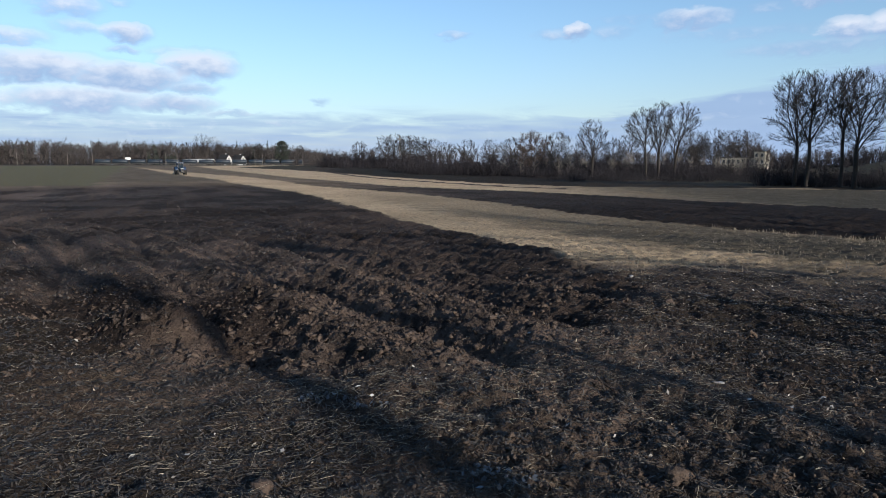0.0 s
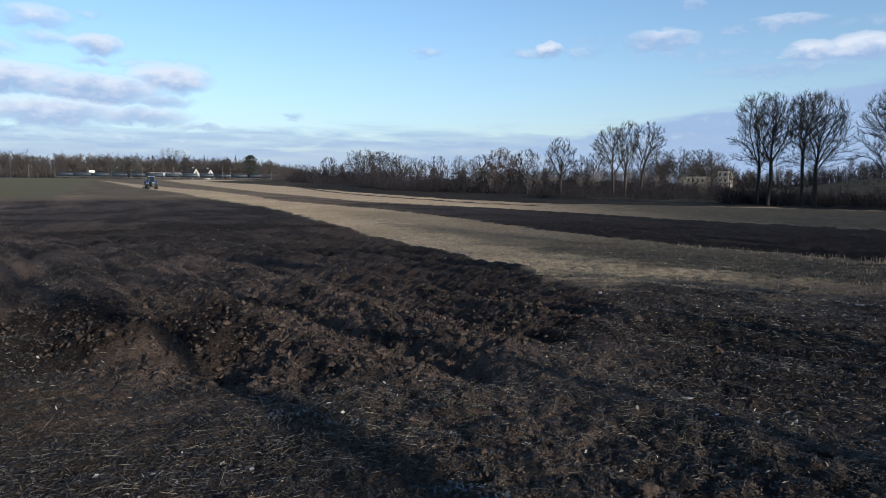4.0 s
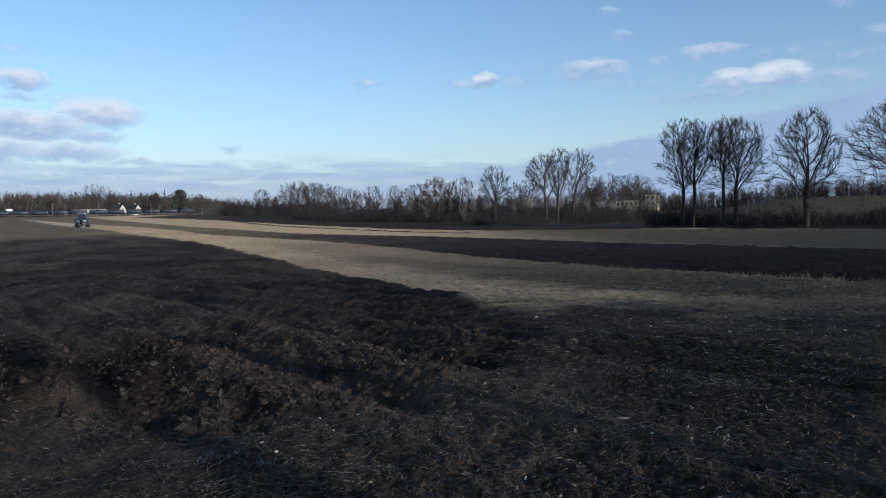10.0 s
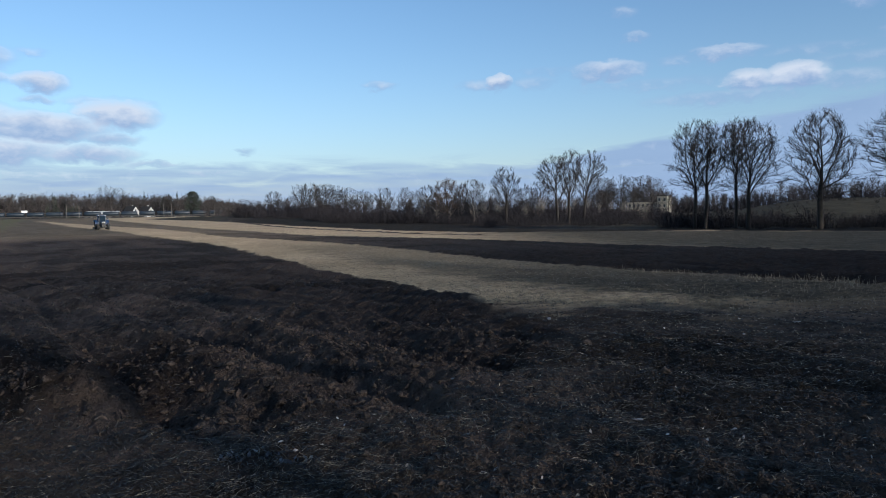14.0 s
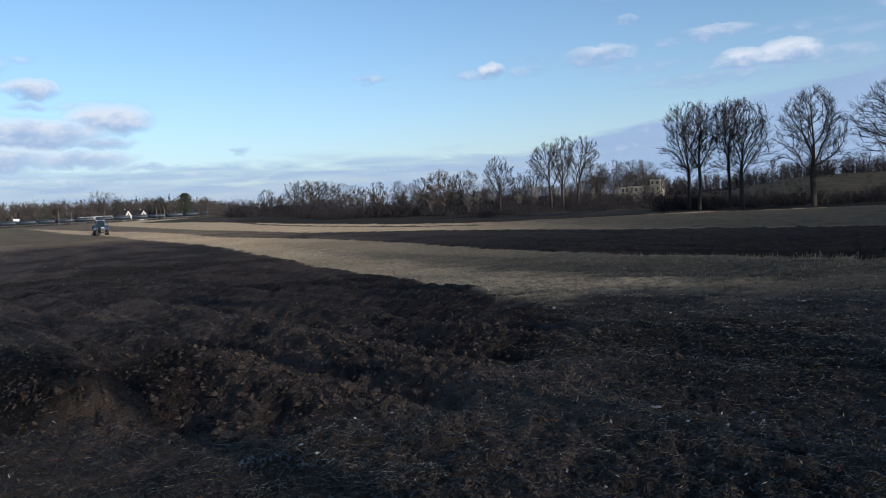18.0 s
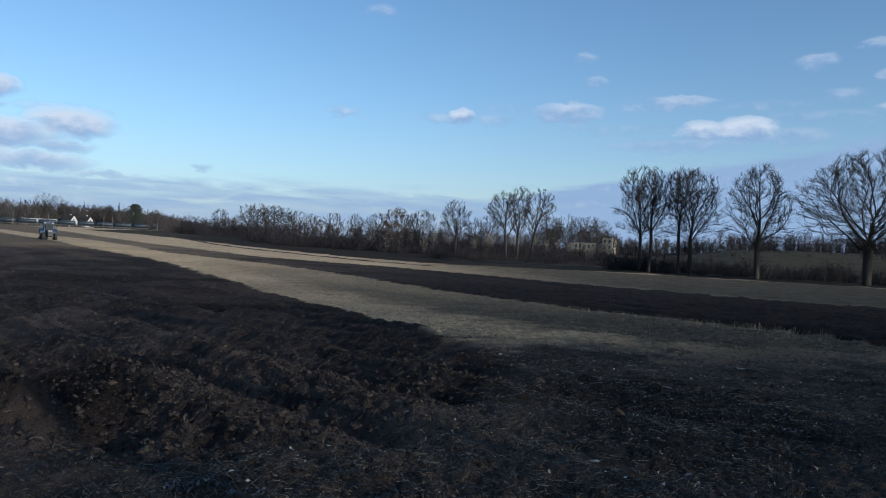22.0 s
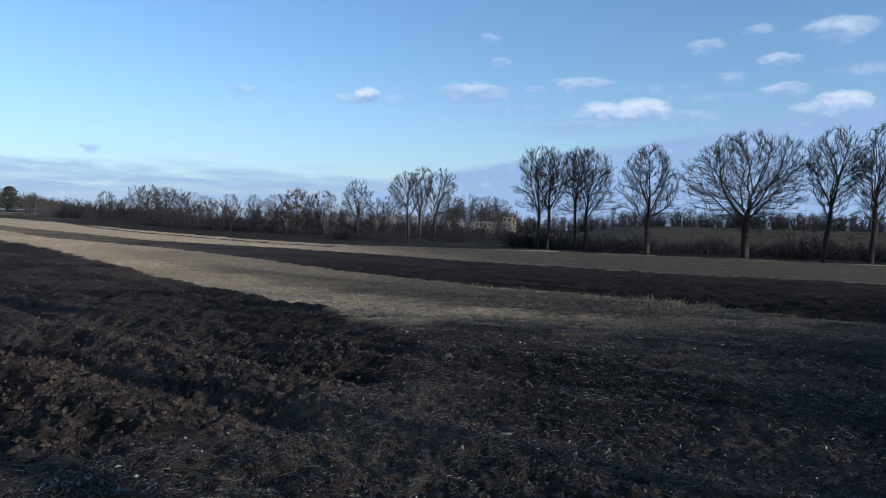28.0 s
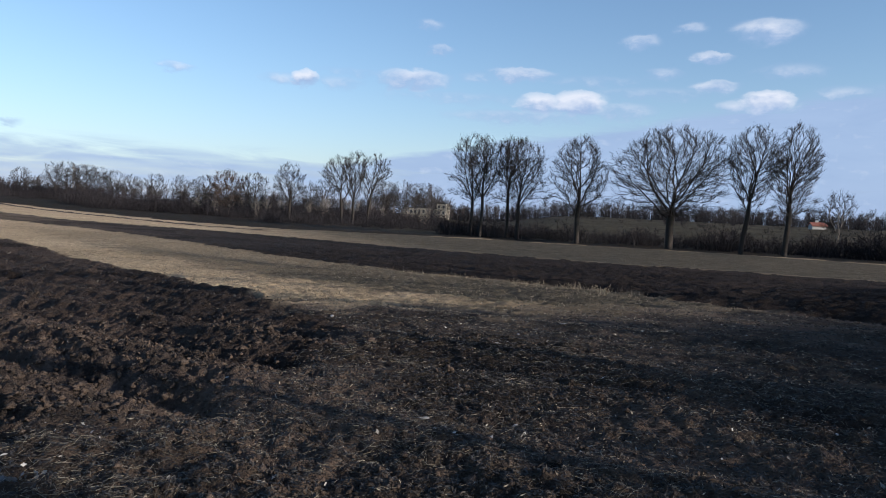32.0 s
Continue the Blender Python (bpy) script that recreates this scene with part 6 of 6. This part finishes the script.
        q = calc(n, l, "SUBTRACT", 1.0, calc(n, l, "MULTIPLY", q, 0.6), True)
        q = calc(n, l, "MULTIPLY", q, k)
        lit = calc(n, l, "MULTIPLY", q, calc(n, l, "MULTIPLY", calc(n, l, "ADD", calc(n, l, "MULTIPLY", e, 0.55), 0.5, True), b))
        total = q if total is None else calc(n, l, "MAXIMUM", total, q)
        light = lit if light is None else calc(n, l, "MAXIMUM", light, lit)
    # torn, soft edges
    body = calc(n, l, "ADD", total, calc(n, l, "MULTIPLY", calc(n, l, "SUBTRACT", wobble, 0.52), 0.9))
    puff = ramp(n, l, body, 0.02, 1.08)
    puff = calc(n, l, "MULTIPLY", puff, ramp(n, l, total, 0.0, 0.5))
    # the long bank low over the horizon, climbing to one side
    rim = calc(n, l, "ADD", 4.2, calc(n, l, "MULTIPLY", calc(n, l, "MAXIMUM", calc(n, l, "SUBTRACT", u, 13.0), 0.0), 0.158))
    below = calc(n, l, "SUBTRACT", rim, v)
    streak = stretched(0.15, 0.9, 1.0, 6.0, 21.0, 0.5)
    east = ramp(n, l, calc(n, l, "MULTIPLY", u, 0.03, True), 0.25, 0.75)
    capped = calc(n, l, "MINIMUM", calc(n, l, "ADD", below, 0.25), 1.5)
    loose = calc(n, l, "SUBTRACT", 2.6, calc(n, l, "MULTIPLY", east, 1.2))
    thick = calc(n, l, "ADD", calc(n, l, "MULTIPLY", capped, 0.5), calc(n, l, "MULTIPLY", calc(n, l, "SUBTRACT", streak, 0.48), loose))
    bank = calc(n, l, "MULTIPLY", ramp(n, l, thick, 0.02, 0.55), ramp(n, l, calc(n, l, "MULTIPLY", calc(n, l, "ADD", below, 0.7), 0.7, True), 0.0, 1.0))
    bank = calc(n, l, "MULTIPLY", bank, calc(n, l, "ADD", calc(n, l, "ADD", 0.42, calc(n, l, "MULTIPLY", ramp(n, l, stretched(0.14, 1.9, 1.0, 6.0, 33.0, 0.4), 0.32, 0.66), 0.55)), calc(n, l, "MULTIPLY", east, 0.5)), True)
    share = calc(n, l, "MAXIMUM", calc(n, l, "MULTIPLY", puff, 0.94), calc(n, l, "MULTIPLY", bank, 0.9), True)
    shade = mix(n, l, big, (0.25, 0.315, 0.43), (0.33, 0.39, 0.49))
    tone = calc(n, l, "MULTIPLY", calc(n, l, "DIVIDE", light, calc(n, l, "MAXIMUM", total, 0.05)), ramp(n, l, calc(n, l, "SUBTRACT", puff, calc(n, l, "MULTIPLY", bank, 0.6)), 0.0, 0.35))
    bright = ramp(n, l, calc(n, l, "ADD", tone, calc(n, l, "MULTIPLY", calc(n, l, "SUBTRACT", wobble, 0.5), 0.8)), 0.06, 0.72)
    col = mix(n, l, bright, shade, (0.615, 0.59, 0.58))
    # pale haze low over the land
    haze = calc(n, l, "MULTIPLY", calc(n, l, "POWER", 2.718, calc(n, l, "MULTIPLY", calc(n, l, "MAXIMUM", v, 0.0), -0.20)), 0.68)
    haze = calc(n, l, "ADD", haze, 0.025)
    keep = calc(n, l, "ADD", share, calc(n, l, "MULTIPLY", haze, calc(n, l, "SUBTRACT", 1.0, share)))
    col = mix(n, l, calc(n, l, "DIVIDE", share, calc(n, l, "MAXIMUM", keep, 0.001)), (0.450, 0.455, 0.515), col)
    share = keep
    glow = node(n, "ShaderNodeEmission", Strength=0.92)
    l.new(col, glow.inputs["Color"])
    clear = n.new("ShaderNodeBsdfTransparent")
    both = n.new("ShaderNodeMixShader")
    l.new(share, both.inputs[0])
    l.new(clear.outputs[0], both.inputs[1])
    l.new(glow.outputs[0], both.inputs[2])
    out = n.new("ShaderNodeOutputMaterial")
    l.new(both.outputs[0], out.inputs[0])
    return m


def cloud_sheet():
    az, el = np.arange(-75, 90.1, 1.5), np.arange(-1.5, 32.1, 1.5)
    a, e = np.meshgrid(az, el)
    ra, re = np.radians(a.ravel()), np.radians(e.ravel())
    R = 4400.0
    verts = np.stack([R * np.sin(ra) * np.cos(re), R * np.cos(ra) * np.cos(re), R * np.sin(re)], 1)
    na = len(az)
    i, j = np.meshgrid(np.arange(len(el) - 1), np.arange(na - 1), indexing="ij")
    k = (i * na + j).ravel()
    quads = np.stack([k, k + 1, k + na + 1, k + na], 1)
    me = mesh_of("cloud_backdrop", verts, quads, cloud_material())
    uvs = me.uv_layers.new(name="sky_degrees")
    idx = quads.ravel()
    uvs.data.foreach_set("uv", np.stack([a.ravel()[idx], e.ravel()[idx]], 1).astype(np.float32).ravel())
    return tagged(new("cloud_backdrop", me), "drifting grey and white clouds in a blue sky", "clouds", kind="structure")


clouds = cloud_sheet()


def shading_cloud():
    """A low flat cloud, unseen far behind, added to dim the sun in passing."""
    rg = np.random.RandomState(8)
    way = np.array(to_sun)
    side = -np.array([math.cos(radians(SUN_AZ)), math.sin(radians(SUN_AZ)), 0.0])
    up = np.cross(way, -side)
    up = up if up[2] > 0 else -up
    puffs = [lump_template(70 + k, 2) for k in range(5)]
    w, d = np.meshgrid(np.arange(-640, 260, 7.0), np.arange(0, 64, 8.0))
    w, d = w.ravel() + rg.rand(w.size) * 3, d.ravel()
    # top edge tuned to how much sun the near field gets over time
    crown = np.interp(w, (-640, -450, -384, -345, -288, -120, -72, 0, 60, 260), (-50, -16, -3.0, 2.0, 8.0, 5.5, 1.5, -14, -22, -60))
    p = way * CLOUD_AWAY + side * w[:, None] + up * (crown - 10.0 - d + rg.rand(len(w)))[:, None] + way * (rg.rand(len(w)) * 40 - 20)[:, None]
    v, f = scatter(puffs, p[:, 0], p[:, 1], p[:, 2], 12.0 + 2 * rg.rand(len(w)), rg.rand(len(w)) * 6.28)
    me = shade_smooth(mesh_of("shading_cloud", v, f, plain("cloud_white", (0.75, 0.76, 0.78), (0.85, 0.85, 0.86), 1.0, 0.0, 0.05)))
    return tagged(new("shading_cloud", me), "unseen cloud added to dim the sun over the field", "cloud", kind="structure")


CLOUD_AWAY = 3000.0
cloud = shading_cloud()


# ---------------------------------------------------------------- what moves
def tractor_spot(t):
    y = 164.0 - 1.55 * t - 0.0125 * t * t
    return -y * math.tan(radians(20.38 - 0.0885 * t)), y


def motions():
    rows, spin, gone = [], {r: [] for _, _, _, r in wheels}, 0.0
    for k in range(129):
        t = k * 0.25
        x, y = tractor_spot(t)
        xa, ya = tractor_spot(t + 0.25)
        xb, yb = tractor_spot(t - 0.25)
        head = math.degrees(math.atan2(ya - yb, xa - xb))
        z = float(land(np.array(x), np.array(y)))
        rows.append((t, pose(x, y, z, 1.0 * math.sin(t * 1.3), 0.8 * math.sin(t * 1.9), head)))
        if k:
            px, py = tractor_spot(t - 0.25)
            gone += math.hypot(x - px, y - py)
        for r in spin:
            spin[r].append((t, math.degrees(gone / r)))
    walk(tractor, rows)
    for hub, x, y, r in wheels:
        walk(hub, [(t, pose(x, y, r, 0, a, 0)) for t, a in spin[r]])
    # carries the added cloud across the sun
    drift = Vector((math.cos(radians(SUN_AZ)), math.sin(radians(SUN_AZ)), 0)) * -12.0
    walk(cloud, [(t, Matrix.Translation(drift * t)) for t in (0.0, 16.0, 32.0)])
    walk(clouds, [(0.0, pose(0, 0, 0, 0, 0, 0.35)), (16.0, pose(0, 0, 0, 0, 0, -0.77)), (32.0, pose(0, 0, 0, 0, 0, -1.9))])


motions()
